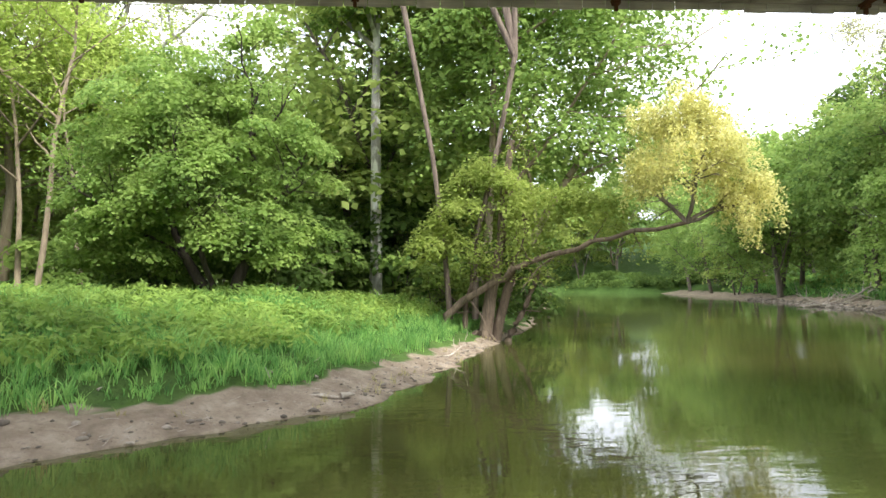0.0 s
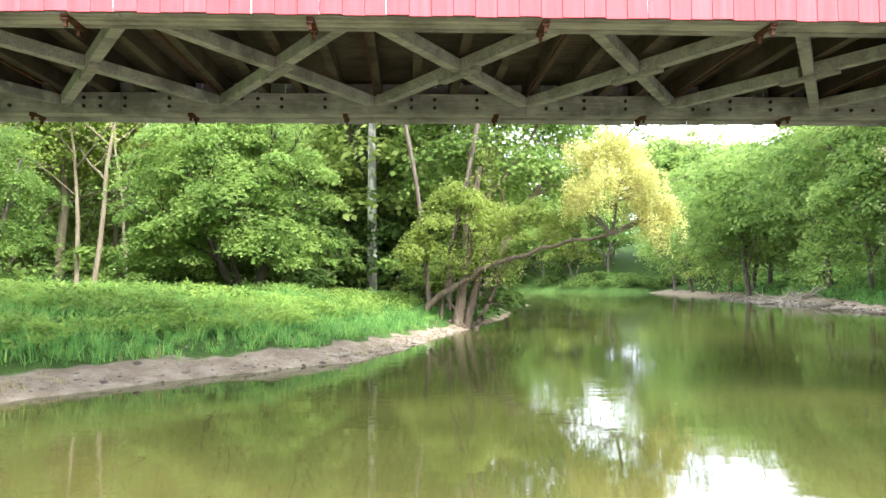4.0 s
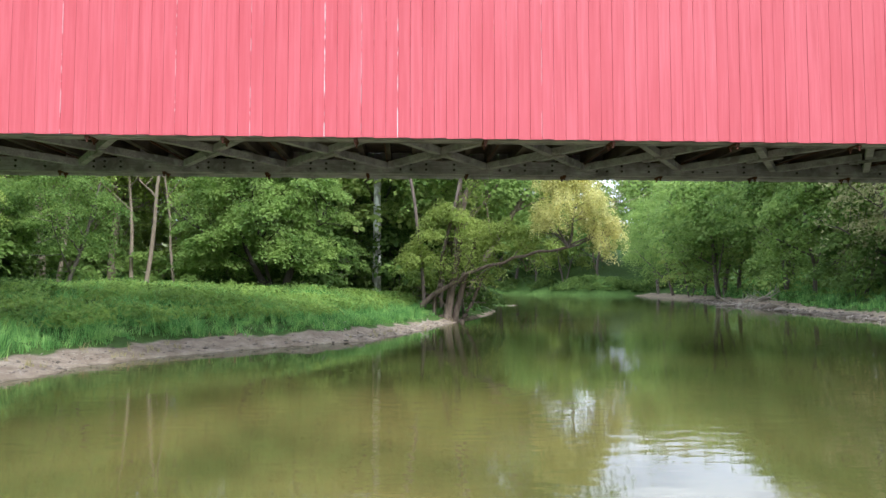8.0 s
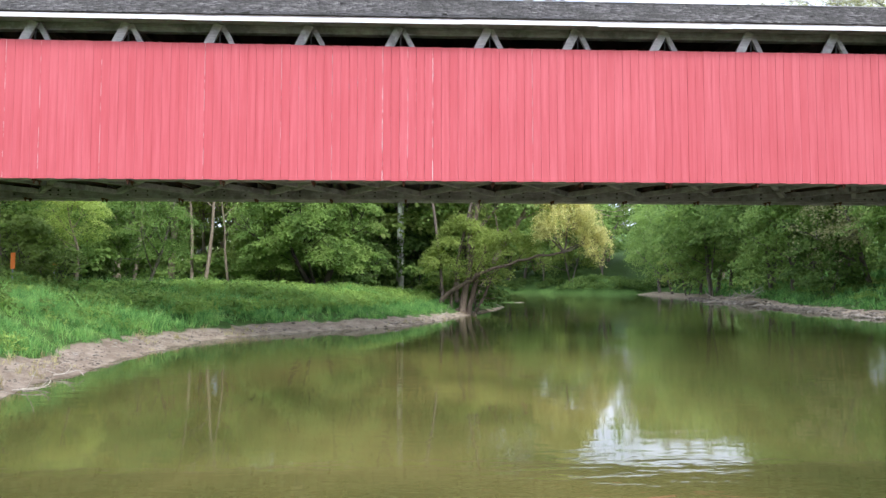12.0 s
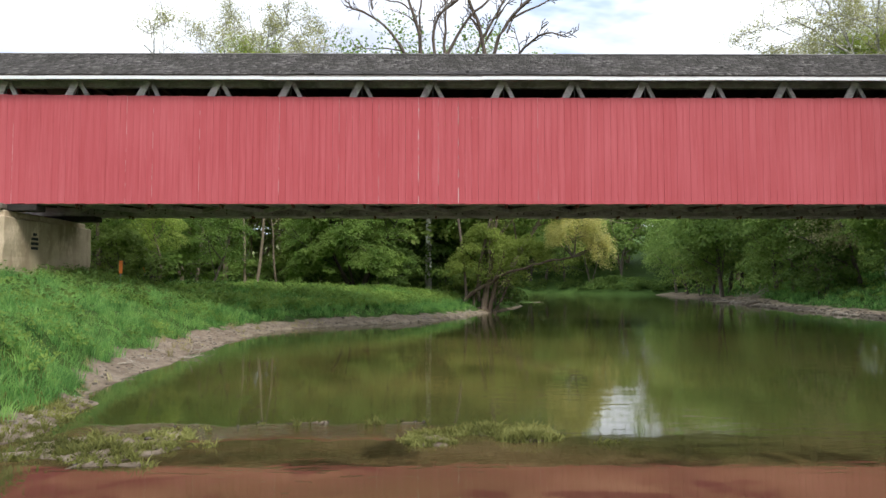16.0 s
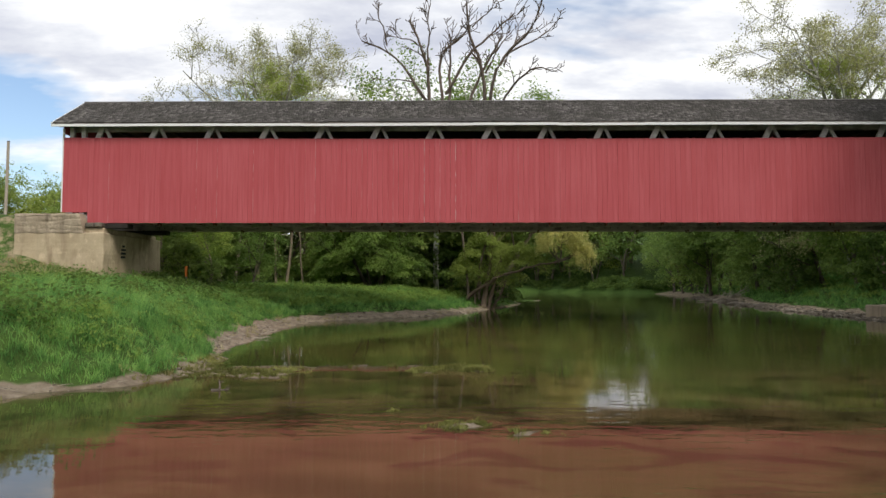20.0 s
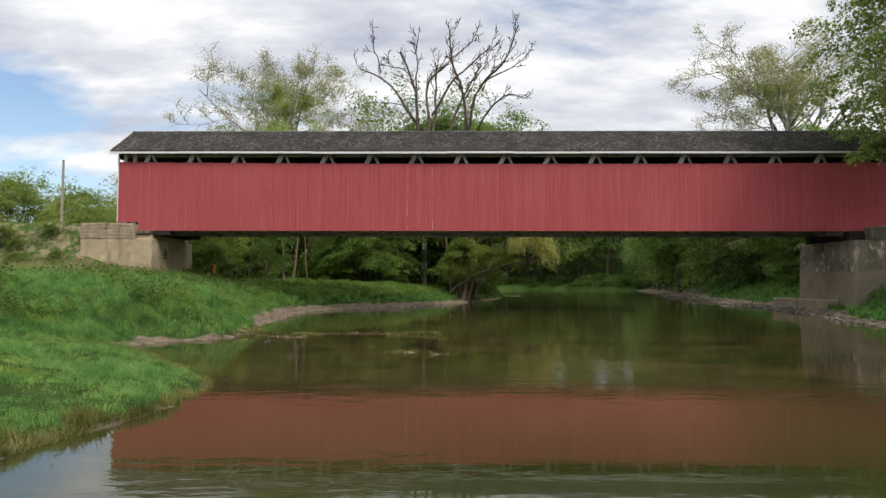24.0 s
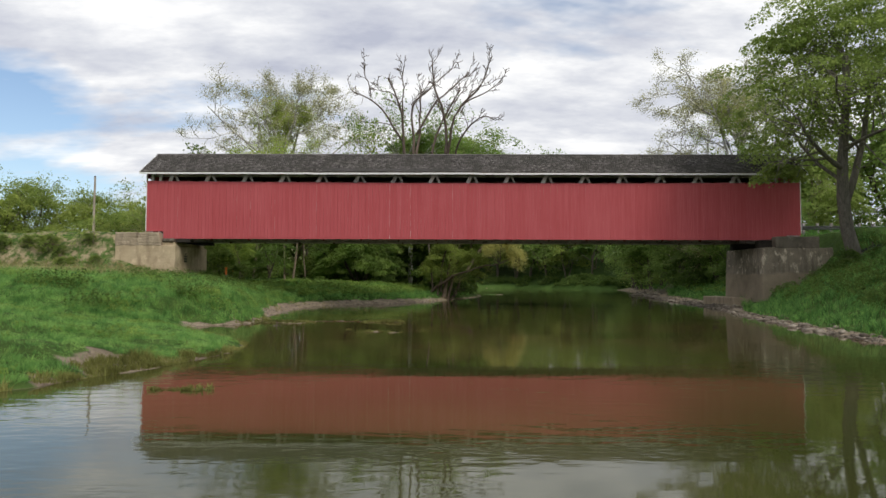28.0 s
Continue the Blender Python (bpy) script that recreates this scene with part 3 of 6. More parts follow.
def height(x, y):
    """The ground's height over the water."""
    x, y = np.asarray(x, float), np.asarray(y, float)
    dl, dr, edge = inland(x, y)
    foot, rest = np.interp(np.minimum(dl, edge), [0, 0.3, 0.8, 2.0], [0, 0.09, 0.22, 0.50]), np.maximum(0, dl - edge)
    up = foot + np.interp(rest, [0, 0.8, 3.4, 7, 14, 28, 60, 140], [0, 0.26, 0.68, 1.1, 1.3, 2.8, 6.5, 13])
    mid = foot + np.interp(rest, [0, 0.5, 1.3, 2.8, 5.5, 9.5, 17, 60], [0, 0.32, 0.85, 1.20, 1.60, 1.82, 2.1, 2.4])
    low = foot + np.interp(rest, [0, 0.3, 1.0, 2.5, 5, 9, 14, 22, 60], [0, 0.10, 0.22, 0.40, 0.75, 1.4, 2.1, 2.4, 2.7])
    k1, k2 = ease(y, -3, 6), ease(y, -17, -22)
    left = up * k1 + (mid * (1 - k2) + low * k2) * (1 - k1)
    left = left + 0.38 * np.exp(-((x + 8.0) / 1.5) ** 2 - ((y + 11.3) / 2.0) ** 2) * ease(dl, 0.2, 1.2)
    far = np.interp(dr, [0, 1.2, 3, 5, 9, 16, 40, 140], [0, 0.22, 0.50, 1.1, 2.0, 3.2, 7.5, 15])
    near = np.interp(dr - 1.5 * np.exp(-((y - 0.5) / 4.0) ** 2) * ease(dr, 0, 2.5), [0, 0.8, 1.6, 2.5, 4, 5.4, 7.3, 9.5, 14, 60], [0, 0.16, 0.42, 0.90, 1.60, 2.25, 3.15, 3.75, 4.3, 5.0])
    k3 = ease(y, -2, 8)
    right = far * k3 + near * (1 - k3)
    bed = -np.clip(0.22 * np.minimum(-dl, -dr), 0, 1.1)
    z = np.where(dl > 0, left, np.where(dr > 0, right, bed))
    # road banks behind the two abutments
    out = np.hypot(np.maximum(0, x + 20.4) * 0.8, np.maximum(0, np.maximum(2.7 - y, (y - 7.2) * 0.6)))
    z = np.maximum(z, np.where(x < 0, 5.2 - np.interp(out, [0, 0.5, 1.9, 3.5, 20], [0, 0.3, 2.05, 2.9, 9.0]), z))
    out = np.hypot(np.maximum(0, 31.0 - x) * 1.3, np.maximum(0, np.abs(y - 5.5) - 4.2))
    z = np.maximum(z, np.where(x > 0, 5.3 + 0.10 * np.clip(x - 30, 0, 12) - out * 0.75, z))
    # low spit and the shoals that break the surface
    for cx, cy, rx, ry, top in ((-3.7, -15.4, 1.7, 1.25, 0.07), (-0.1, -14.9, 0.75, 0.55, 0.07), (0.85, -14.7, 0.95, 0.6, 0.06), (0.6, -20.5, 0.8, 0.45, 0.03), (-0.47, -19.4, 0.3, 0.2, 0.03), (-1.2, -33.35, 0.8, 0.25, 0.03), (-2.4, -14.1, 0.5, 0.25, 0.03), (-1.0, -14.0, 0.35, 0.25, 0.04), (-3.2, -14.4, 0.6, 0.3, 0.03), (-1.7, -14.05, 0.55, 0.22, 0.025), (-0.4, -14.0, 0.4, 0.2, 0.03), (2.0, -15.1, 0.5, 0.25, 0.0), (1.5, -20.9, 0.7, 0.3, 0.01), (9.2, 47, 2.4, 1.3, 0.08)):
        g = np.exp(-(((x - cx) / rx) ** 2 + ((y - cy) / ry) ** 2) * 1.4)
        flat = np.minimum(1.0, 1.5 * g * (1 + 0.45 * wobble(x, y, 3.7)))
        z = np.where((dl <= 0) & (dr <= 0), np.maximum(z, -0.4 + (0.4 + top * 0.30 + 0.022 * wobble(x, y, 5) + 0.02 * wobble(x, y, 11)) * flat), z)
    off = y - np.interp(x, FAR_X, FAR_Y) + 0.8 * wobble(x, y, 0.25)
    z = np.maximum(z, np.interp(off, [-6, 0, 0.7, 3, 10, 60, 300], [-1.5, 0, 0.55, 1.0, 2.8, 12, 40]))
    z = z + 0.30 * np.exp(-((x + 3.0) / 1.6) ** 2 - ((y - 17.2) / 1.8) ** 2) * ease(dl, 1.2, 2.4)
    hump = 0.10 * wobble(x, y, 0.7) + 0.08 * wobble(x, y, 1.9) + 0.04 * wobble(x, y, 3.6)
    return z + np.where((dl > 1.0) | (dr > 1.5), hump, 0.02 * wobble(x, y, 5))


def steps(lo, hi, fine_lo, fine_hi, fine, mid):
    a = fine_lo - np.geomspace(fine, fine_lo - lo, 26)[::-1]
    b = np.arange(fine_lo, fine_hi + 1e-6, fine)
    c = np.arange(fine_hi + 1.0, mid, 1.0)
    d = mid + np.geomspace(1.5, hi - mid, 22)
    return np.concatenate([a, b, c, d])


def build_land():
    gx, gy = steps(-1500, 1500, -30, 36, 0.25, 60), steps(-1500, 1500, -40, 50, 0.25, 150)
    xx, yy = np.meshgrid(gx, gy)
    zz = height(xx, yy)
    verts = np.stack([xx, yy, zz], -1).reshape(-1, 3)
    nx, ny = len(gx), len(gy)
    i = (np.arange(ny - 1)[:, None] * nx + np.arange(nx - 1)).ravel()
    ob = new("ground", mesh_arrays("ground", verts, np.stack([i, i + 1, i + nx + 1, i + nx], -1), [], M_GROUND, True))
    cover = ob.data.attributes.new("grass_cover", "FLOAT", "POINT")
    cover.data.foreach_set("value", grass_cover(xx, yy).astype(np.float32).ravel())
    tagged(ob, "muddy river banks with green undergrowth on earth", "ground", kind="structure")
    water = new("water", mesh_of("water", [(-400, -400, 0), (400, -400, 0), (400, 260, 0), (-400, 260, 0)], [(0, 1, 2, 3)], M_WATER))
    tagged(water, "calm murky olive green river water", "river", kind="structure")


build_land()


def blades(name, label, xy, tall, wide, material, seed, category="grass", lean=0.95):
    """Blades of grass rooted at xy, as one object."""
    rng = np.random.default_rng(seed)
    # tufts: some ten blades spring from one place and lean out the same way
    n = len(xy)
    hub = np.arange(n) // 10 * 10
    off = rng.normal(0, 0.3 * tall ** 0.5 * 0.25, (n, 2))
    xy = xy[hub] + off
    z = height(xy[:, 0], xy[:, 1]) - 0.02
    root = np.column_stack([xy, z])
    a = rng.uniform(0, 2 * np.pi, n)
    b = np.where(rng.random(n) < 0.5, np.arctan2(off[:, 1], off[:, 0]), rng.uniform(0, 2 * np.pi, n)[hub]) + rng.normal(0, 0.5, n)
    tall = tall * rng.uniform(0.65, 1.35, n)[hub]
    h = tall * rng.uniform(0.5, 1.25, n) * np.clip(0.85 + 0.6 * wobble(xy[:, 0], xy[:, 1], 1.3) + 0.55 * wobble(xy[:, 0], xy[:, 1], 3.7), 0.25, 2)
    w = wide * rng.uniform(0.7, 1.3, n)
    side = np.column_stack([np.cos(a), np.sin(a), np.zeros(n)]) * w[:, None] / 2
    bend = np.column_stack([np.cos(b), np.sin(b), np.zeros(n)]) * (h * rng.uniform(0.1, lean, n))[:, None]
    up = np.column_stack([np.zeros(n), np.zeros(n), h])
    v = np.stack([root - side, root + side, root + side * 0.8 + bend * 0.35 + up * 0.6, root - side * 0.8 + bend * 0.35 + up * 0.6, root + bend + up], 1)
    i = np.arange(n) * 5
    me = mesh_arrays(name, v.reshape(-1, 3), np.stack([i, i + 1, i + 2, i + 3], -1), np.stack([i + 3, i + 2, i + 4], -1), material)
    return tagged(new(name, me), label, category, kind="stuff")


def scatter(n, x0, x1, y0, y1, seed, low, high=99.0, clump=0.0, left=True):
    """Points on a bank between two heights. x counts inland from the shore."""
    rng = np.random.default_rng(seed)
    y = rng.uniform(y0, y1, n)
    xl, xr = shore(y)
    d = x0 + (x1 - x0) * rng.uniform(0, 1, n) ** 1.25
    x = xl - d if left else xr + d
    z = height(x, y)
    grown = grass_cover(x, y)
    grown = np.where((x < -14.5) & (z > 2.35) & (y > -7) & (y < 14), grown * 0.45, grown)
    keep = ((grown > rng.uniform(0.2, 0.8, n)) if low > 0 else (grown < 0.5)) & (z > low) & (z < high) & ~((x < -15.2) & (y > 0.8) & (y < 7.2)) & ~((x > 24.2) & (y > 0.8) & (y < 7.2))
    if clump:
        keep &= wobble(x, y, 0.9) + 0.6 * wobble(x, y, 3.3) > clump
    return np.column_stack([x[keep], y[keep]])


def build_grass():
    blades("bank_grass", "tall lush green grass on the river bank", scatter(140000, 0.6, 15, 1.5, 31, 1, 0.30), 0.34, 0.020, M_GRASS, 2)
    blades("bank_grass", "tall lush green grass on the bank beside the abutment", scatter(210000, 0.1, 15, -21, 2, 3, 0.10, 4.0), 0.26, 0.012, M_GRASS, 4)
    blades("bank_grass", "short green grass on the low near bank", scatter(190000, 0.1, 11, -38, -20, 5, 0.05), 0.13, 0.008, M_GRASS, 6, lean=1.3)
    blades("bank_grass", "green grass on the steep bank by the tree", scatter(60000, 0.3, 14, -26, 9, 7, 0.12, 6, left=False), 0.36, 0.026, M_GRASS, 8)
    blades("bank_grass", "green grass on the far bank above the stones", scatter(34000, 1.0, 14, 6, 75, 9, 0.3, left=False), 0.50, 0.045, M_GRASS, 10)
    blades("dry_grass", "dry pale grass along the muddy edge", scatter(9000, 0.05, 2.2, -38, 26, 11, -1, 0.75, 0.1), 0.16, 0.012, M_STRAW, 12)
    blades("edge_grass", "ragged straw and green grass hanging over the near bank edge", scatter(30000, -0.05, 0.7, -37, -21.5, 17, -1, 0.5), 0.13, 0.014, M_TUFT, 18)
    blades("dry_grass", "dry grass on the sandy road bank", scatter(90000, 8, 26, -9, 12, 13, 2.0), 0.34, 0.02, M_STRAW, 14)
    rng = np.random.default_rng(15)
    spots = []
    for cx, cy, rx, ry, n in ((-3.9, -15.5, 1.75, 1.25, 13000), (-5.2, -13.6, 1.0, 1.3, 7000), (-0.2, -14.95, 0.8, 0.5, 4500), (0.85, -14.75, 1.05, 0.6, 8500), (1.6, -21.4, 1.5, 0.28, 1800), (-2.4, -16.9, 0.9, 0.25, 1200), (1.4, -15.9, 0.5, 0.2, 900), (0.7, -20.5, 0.95, 0.45, 2600), (-0.47, -19.4, 0.34, 0.18, 500), (-1.3, -33.4, 0.45, 0.16, 900), (-0.4, -33.3, 0.25, 0.10, 320), (-2.4, -14.1, 0.45, 0.14, 260), (-1.0, -14.0, 0.30, 0.16, 260), (0.5, -13.9, 0.35, 0.16, 260), (-5.0, -13.4, 0.6, 0.8, 900), (-2.9, -27.0, 0.5, 2.6, 1500), (-5.6, -19.0, 1.0, 0.7, 700)):
        heart = rng.normal(0, 0.55, (max(4, n // 90), 2)) * (rx, ry)
        p = heart[rng.integers(0, len(heart), n)] + rng.normal(0, 0.12, (n, 2)) * (1.5, 0.8) + (cx, cy)
        spots.append(p)
    p = np.concatenate(spots)
    p = p[height(p[:, 0], p[:, 1]) > -0.18]
    blades("water_weed", "yellowish water weed on the shoals", p, 0.065, 0.018, M_TUFT, 16, "weed", 1.6)


def leaf_quads(points, size, rng, droop=0.0, long=1.0, flat=0.55):
    """Folded leaves at the points: corners and faces."""
    n = len(points)
    axis = rng.normal(0, 1, (n, 3))
    axis[:, 2] = axis[:, 2] * flat - droop
    axis /= np.linalg.norm(axis, axis=1, keepdims=True) + 1e-9
    ref = rng.normal(0, 0.5, (n, 3)) + (0, 0, 1.0)
    side = np.cross(axis, ref)
    side /= np.linalg.norm(side, axis=1, keepdims=True) + 1e-9
    nor = np.cross(side, axis)
    s = (size * rng.uniform(0.6, 1.3, n))[:, None]
    ln, wd = axis * s * long, side * s * 0.36
    v = np.stack([points, points + ln * 0.45 + wd + nor * s * 0.08, points + ln, points + ln * 0.45 - wd + nor * s * 0.08], 1)
    i = np.arange(n) * 4
    return v.reshape(-1, 3), np.stack([i, i + 1, i + 2, i + 3], -1)


def leaf_cards(points, facing, size, rng, droop=0.1, long=1.0):
    """Folded leaves at the points, each turned to face its own way."""
    n = len(points)
    nor = facing + rng.normal(0, 0.42, (n, 3))
    nor /= np.linalg.norm(nor, axis=1, keepdims=True) + 1e-9
    t = rng.normal(0, 1, (n, 3)) - (0, 0, droop * 2)
    axis = t - nor * (t * nor).sum(1, keepdims=True)
    axis /= np.linalg.norm(axis, axis=1, keepdims=True) + 1e-9
    side = np.cross(nor, axis)
    s = (size * rng.uniform(0.6, 1.35, n))[:, None]
    ln, wd = axis * s * long, side * s * 0.38
    v = np.stack([points, points + ln * 0.45 + wd + nor * s * 0.07, points + ln, points + ln * 0.45 - wd + nor * s * 0.07], 1)
    i = np.arange(n) * 4
    return v.reshape(-1, 3), np.stack([i, i + 1, i + 2, i + 3], -1)


def build_weeds():
    rng = np.random.default_rng(21)
    xy = np.concatenate([scatter(7500, 1.4, 12, 3, 27, 22, 0.6, clump=-0.2), scatter(9000, 0.5, 13, -21, 2, 23, 0.35, 4.0, 0.30), scatter(3000, 0.3, 12, -34, -21, 26, 0.15, 4.0, 0.35), scatter(1500, 3, 11, -20, 6, 24, 1.2, 6, 0.3, left=False), scatter(7000, 8, 24, -9, 12, 25, 2.3, 5, -0.1)])
    k = np.repeat(np.arange(len(xy)), 14)
    far = xy[:, 1] > 2
    r = np.where(far, 0.26, np.where(xy[:, 1] < -21, 0.13, 0.20)) * rng.lognormal(0, 0.35, len(xy))
    tall = np.where(far, 0.38, np.where(xy[:, 1] < -21, 0.12, 0.26)) * rng.uniform(0.5, 1.3, len(xy))
    u = rng.normal(0, 1, (len(k), 3))
    u /= np.linalg.norm(u, axis=1, keepdims=True)
    u[:, 2] = np.abs(u[:, 2])
    pts = np.column_stack([xy, height(xy[:, 0], xy[:, 1]) + tall * 0.55])[k] + u * np.column_stack([r, r, tall * 0.6])[k]
    v, q = leaf_cards(pts, u * (0.5, 0.5, 1) + (0, 0, 0.3), np.where(far, 0.080, 0.040)[k], rng, 0.0, 2.2)
    tagged(new("weeds", mesh_arrays("weeds", v, q, [], M_WEED)), "bright green broad-leaved weeds among the grass", "weeds", kind="stuff")


def build_nettles():
    rng = np.random.default_rng(27)
    xy = np.concatenate([scatter(1500, 2.0, 9, -21, 1, 28, 0.7, 2.2, 0.42), scatter(3600, 2.2, 11, -20, 3, 29, 0.8, 6, 0.22, left=False), scatter(1600, 2.2, 12, 4, 27, 30, 0.9, clump=0.45)])
    pts = np.repeat(np.column_stack([xy, height(xy[:, 0], xy[:, 1])]), 15, 0)
    pts[:, 2] += rng.uniform(0.05, 0.6, len(pts))
    pts[:, :2] += rng.normal(0, 0.12, (len(pts), 2))
    v, q = leaf_quads(pts, 0.12, rng, 0.3)
    tagged(new("nettles", mesh_arrays("nettles", v, q, [], M_LEAF_DARK)), "dark green nettles growing in patches on the bank", "weeds", kind="stuff")


build_grass()
build_weeds()
build_nettles()


# ---- the covered bridge ----
X0, X1, YN, YF, ZB, ZT = -17.7, 27.4, 1.5, 6.2, 4.66, 8.68
PANEL, APEX, NODE = 2.6, -8.11, 0.3
YM = (YN + YF) / 2
EAVE_Y, EAVE_Z, RIDGE_Z, R0, R1 = 1.05, 9.30, 11.0, -18.05, 27.75


def build_bridge():
    br = thing("covered_bridge", "long covered bridge with faded red siding and grey shingle roof", "bridge", (0, 0, 0))
    sid = box_part("siding", (X0, YN + 0.03, 6.55), (X1, YN + 0.058, 6.67), M_DARK, br, 0, "faded red vertical board siding")
    rng = random.Random(5)
    # lower and upper chords: planks side by side with narrow gaps
    for y0, name in ((YN + 0.06, "lower_chord"), (YF - 0.06 - 0.42, "lower_chord")):
        for k in range(4):
            a = y0 + k * 0.108
            cuts = [X0 + 0.05]
            while cuts[-1] < X1 - 9:
                cuts.append(cuts[-1] + rng.uniform(6.0, 8.5))
            cuts.append(X1 - 0.05)
            for c, d in zip(cuts, cuts[1:]):
                dz = rng.uniform(-0.01, 0.01)
                box_part(name, (c + 0.004, a, ZB + 0.03 + dz), (d - 0.004, a + 0.092, ZB + 0.37 + dz), M_PALE if k in (1, 2) else M_CHORD, br, 0.006)
    for y0 in (YN + 0.24, YF - 0.54):
        box_part("top_chord", (X0 + 0.1, y0 + 0.06, 9.05), (X1 - 0.1, y0 + 0.30, 9.36), M_CHORD, br)
    # web timbers: a pair of slanting legs meets under each eave
    k0, k1 = math.ceil((X0 + 0.4 - APEX) / PANEL), math.floor((X1 - 0.4 - APEX) / PANEL)
    for k in range(k0, k1 + 1):
        x = APEX + k * PANEL
        for y, s in ((YN + 0.115, 1), (YF - 0.115, -1)):
            lx, rx = max(X0 + 0.2, x - 2.15), min(X1 - 0.2, x + 2.2)
            beam_part("brace", (x - 0.03, y, 9.22), (lx, y, 5.0), 0.10, 0.25, M_GREY, br, roll=(1, 0, 0))
            beam_part("brace", (x + 0.04, y + 0.108 * s, 9.22), (rx, y + 0.108 * s, 5.0), 0.10, 0.15, M_GREY, br, roll=(1, 0, 0))
            beam_part("iron_rod", (x, y + s * 0.01, 9.05), (x, y + s * 0.01, 5.0), 0.03, 0.03, M_IRON, br, 0)
        if k % 1 == 0:
            beam_part("tie_beam", (x, YN + 0.2, 9.36), (x, YF - 0.2, 9.36), 0.16, 0.18, M_DARK, br)
    for x in (X0 + 0.35, X0 + 0.9, X1 - 0.35, X1 - 0.9):
        for y in (YN + 0.14, YF - 0.14):
            beam_part("end_post", (x, y, 4.95), (x, y, 9.2), 0.20, 0.18, M_GREY, br)
    # floor: cross beams and planks
    n = int((X1 - X0 - 0.6) / 0.65)
    for k in range(n):
        x = X0 + 0.5 + k * 0.65
        beam_part("floor_beam", (x, YN + 0.10, ZB + 0.50), (x, YF - 0.10, ZB + 0.50), 0.13, 0.26, M_DARK, br, 0)
    for k in range(19):
        y = YN + 0.16 + k * 0.232
        box_part("deck_plank", (X0 + 0.1, y, ZB + 0.635), (X1 - 0.1, y + 0.22, ZB + 0.69), M_DARK, br, 0)
    # lateral crosses under the floor, with a splice block and an iron rod at each node
    k0, k1 = math.ceil((X0 + 1.5 - NODE) / PANEL), math.floor((X1 - 2.5 - NODE) / PANEL)
    ya, yb, zl = YN + 0.50, YF - 0.50, ZB + 0.23
    for k in range(k0, k1 + 1):
        x = NODE + k * PANEL
        beam_part("tie_rod", (x, YN + 0.05, zl + 0.09), (x, YF - 0.05, zl + 0.09), 0.028, 0.028, M_RUST, br, 0, label="rusted iron rod")
        for y in (YN + 0.26, YF - 0.27):
            bm = bmesh.new()
            box_bm(bm, (x - 0.55, y - 0.20, ZB + 0.002), (x - 0.47, y + 0.20, ZB + 0.028))
            for dy in (-0.17, 0.12):
                box_bm(bm, (x - 0.53, y + dy, ZB - 0.10), (x - 0.495, y + dy + 0.035, ZB + 0.02))
                box_bm(bm, (x - 0.55, y + dy - 0.02, ZB - 0.035), (x - 0.475, y + dy + 0.055, ZB - 0.005))
            part("hanger", bm, M_RUST, br, "rusted iron hanger plate and rods")
        if k < k1:
            beam_part("lateral_brace", (x + 0.06, ya, zl), (x + PANEL - 0.06, yb, zl), 0.15, 0.17, M_GREY, br)
            for a, b in (((x + 0.06, yb, zl), (x + PANEL / 2 - 0.06, (ya + yb) / 2 + 0.10, zl)), ((x + PANEL / 2 + 0.06, (ya + yb) / 2 - 0.10, zl), (x + PANEL - 0.06, ya, zl))):
                beam_part("lateral_brace", a, b, 0.15, 0.17, M_GREY, br)
            d = Vector((PANEL - 0.12, -(yb - ya), 0)).normalized() * 0.42
            c = Vector((x + PANEL / 2, (ya + yb) / 2, zl - 0.115))
            beam_part("splice_block", c - d, c + d, 0.14, 0.055, M_CHORD, br)
        for y, s in ((YN + 0.49, 1), (YF - 0.49, -1)):
            for dx in (0.35, 0.62, 1.02, 1.75):
                for dz in (0.10, 0.24):
                    if rng.random() < 0.85:
                        bm = bmesh.new()
                        bmesh.ops.create_cone(bm, cap_ends=True, segments=8, radius1=0.033, radius2=0.026, depth=0.03, matrix=pose(x + dx, y + s * 0.008, ZB + 0.03 + dz, 90))
                        part("bolt", bm, M_IRON, br)
    # eaves, rafters, rake and corner boards
    for s, y in ((1, EAVE_Y), (-1, 2 * YM - EAVE_Y)):
        x = R0
        while x < R1 - 0.1:  # boards butted end to end, not quite straight
            e = min(R1, x + 3.9)
            dz = rng.uniform(-0.012, 0.012)
            box_part("fascia", (x, y - 0.012, EAVE_Z - 0.185 + dz), (e - 0.003, y + 0.012, EAVE_Z - 0.075 + dz), M_WHITE, br, 0, "white painted fascia board")
            x = e
        box_part("soffit", (R0 + 0.05, min(y, y + s * 0.62), EAVE_Z - 0.07), (R1 - 0.05, max(y, y + s * 0.62), EAVE_Z - 0.045), M_CHORD, br, 0)
    for k in range(48):
        x = R0 + 0.35 + k * (R1 - R0 - 0.7) / 47
        for s in (1, -1):
            beam_part("rafter", (x, YM + s * (YM - EAVE_Y - 0.1), EAVE_Z - 0.05), (x, YM, RIDGE_Z - 0.12), 0.06, 0.13, M_DARK, br, 0)
    for x in (R0 + 0.02, R1 - 0.02):
        for s in (1, -1):
            beam_part("rake_board", (x, YM + s * (YM - EAVE_Y), EAVE_Z - 0.06), (x, YM, RIDGE_Z - 0.05), 0.03, 0.15, M_WHITE, br, 0)
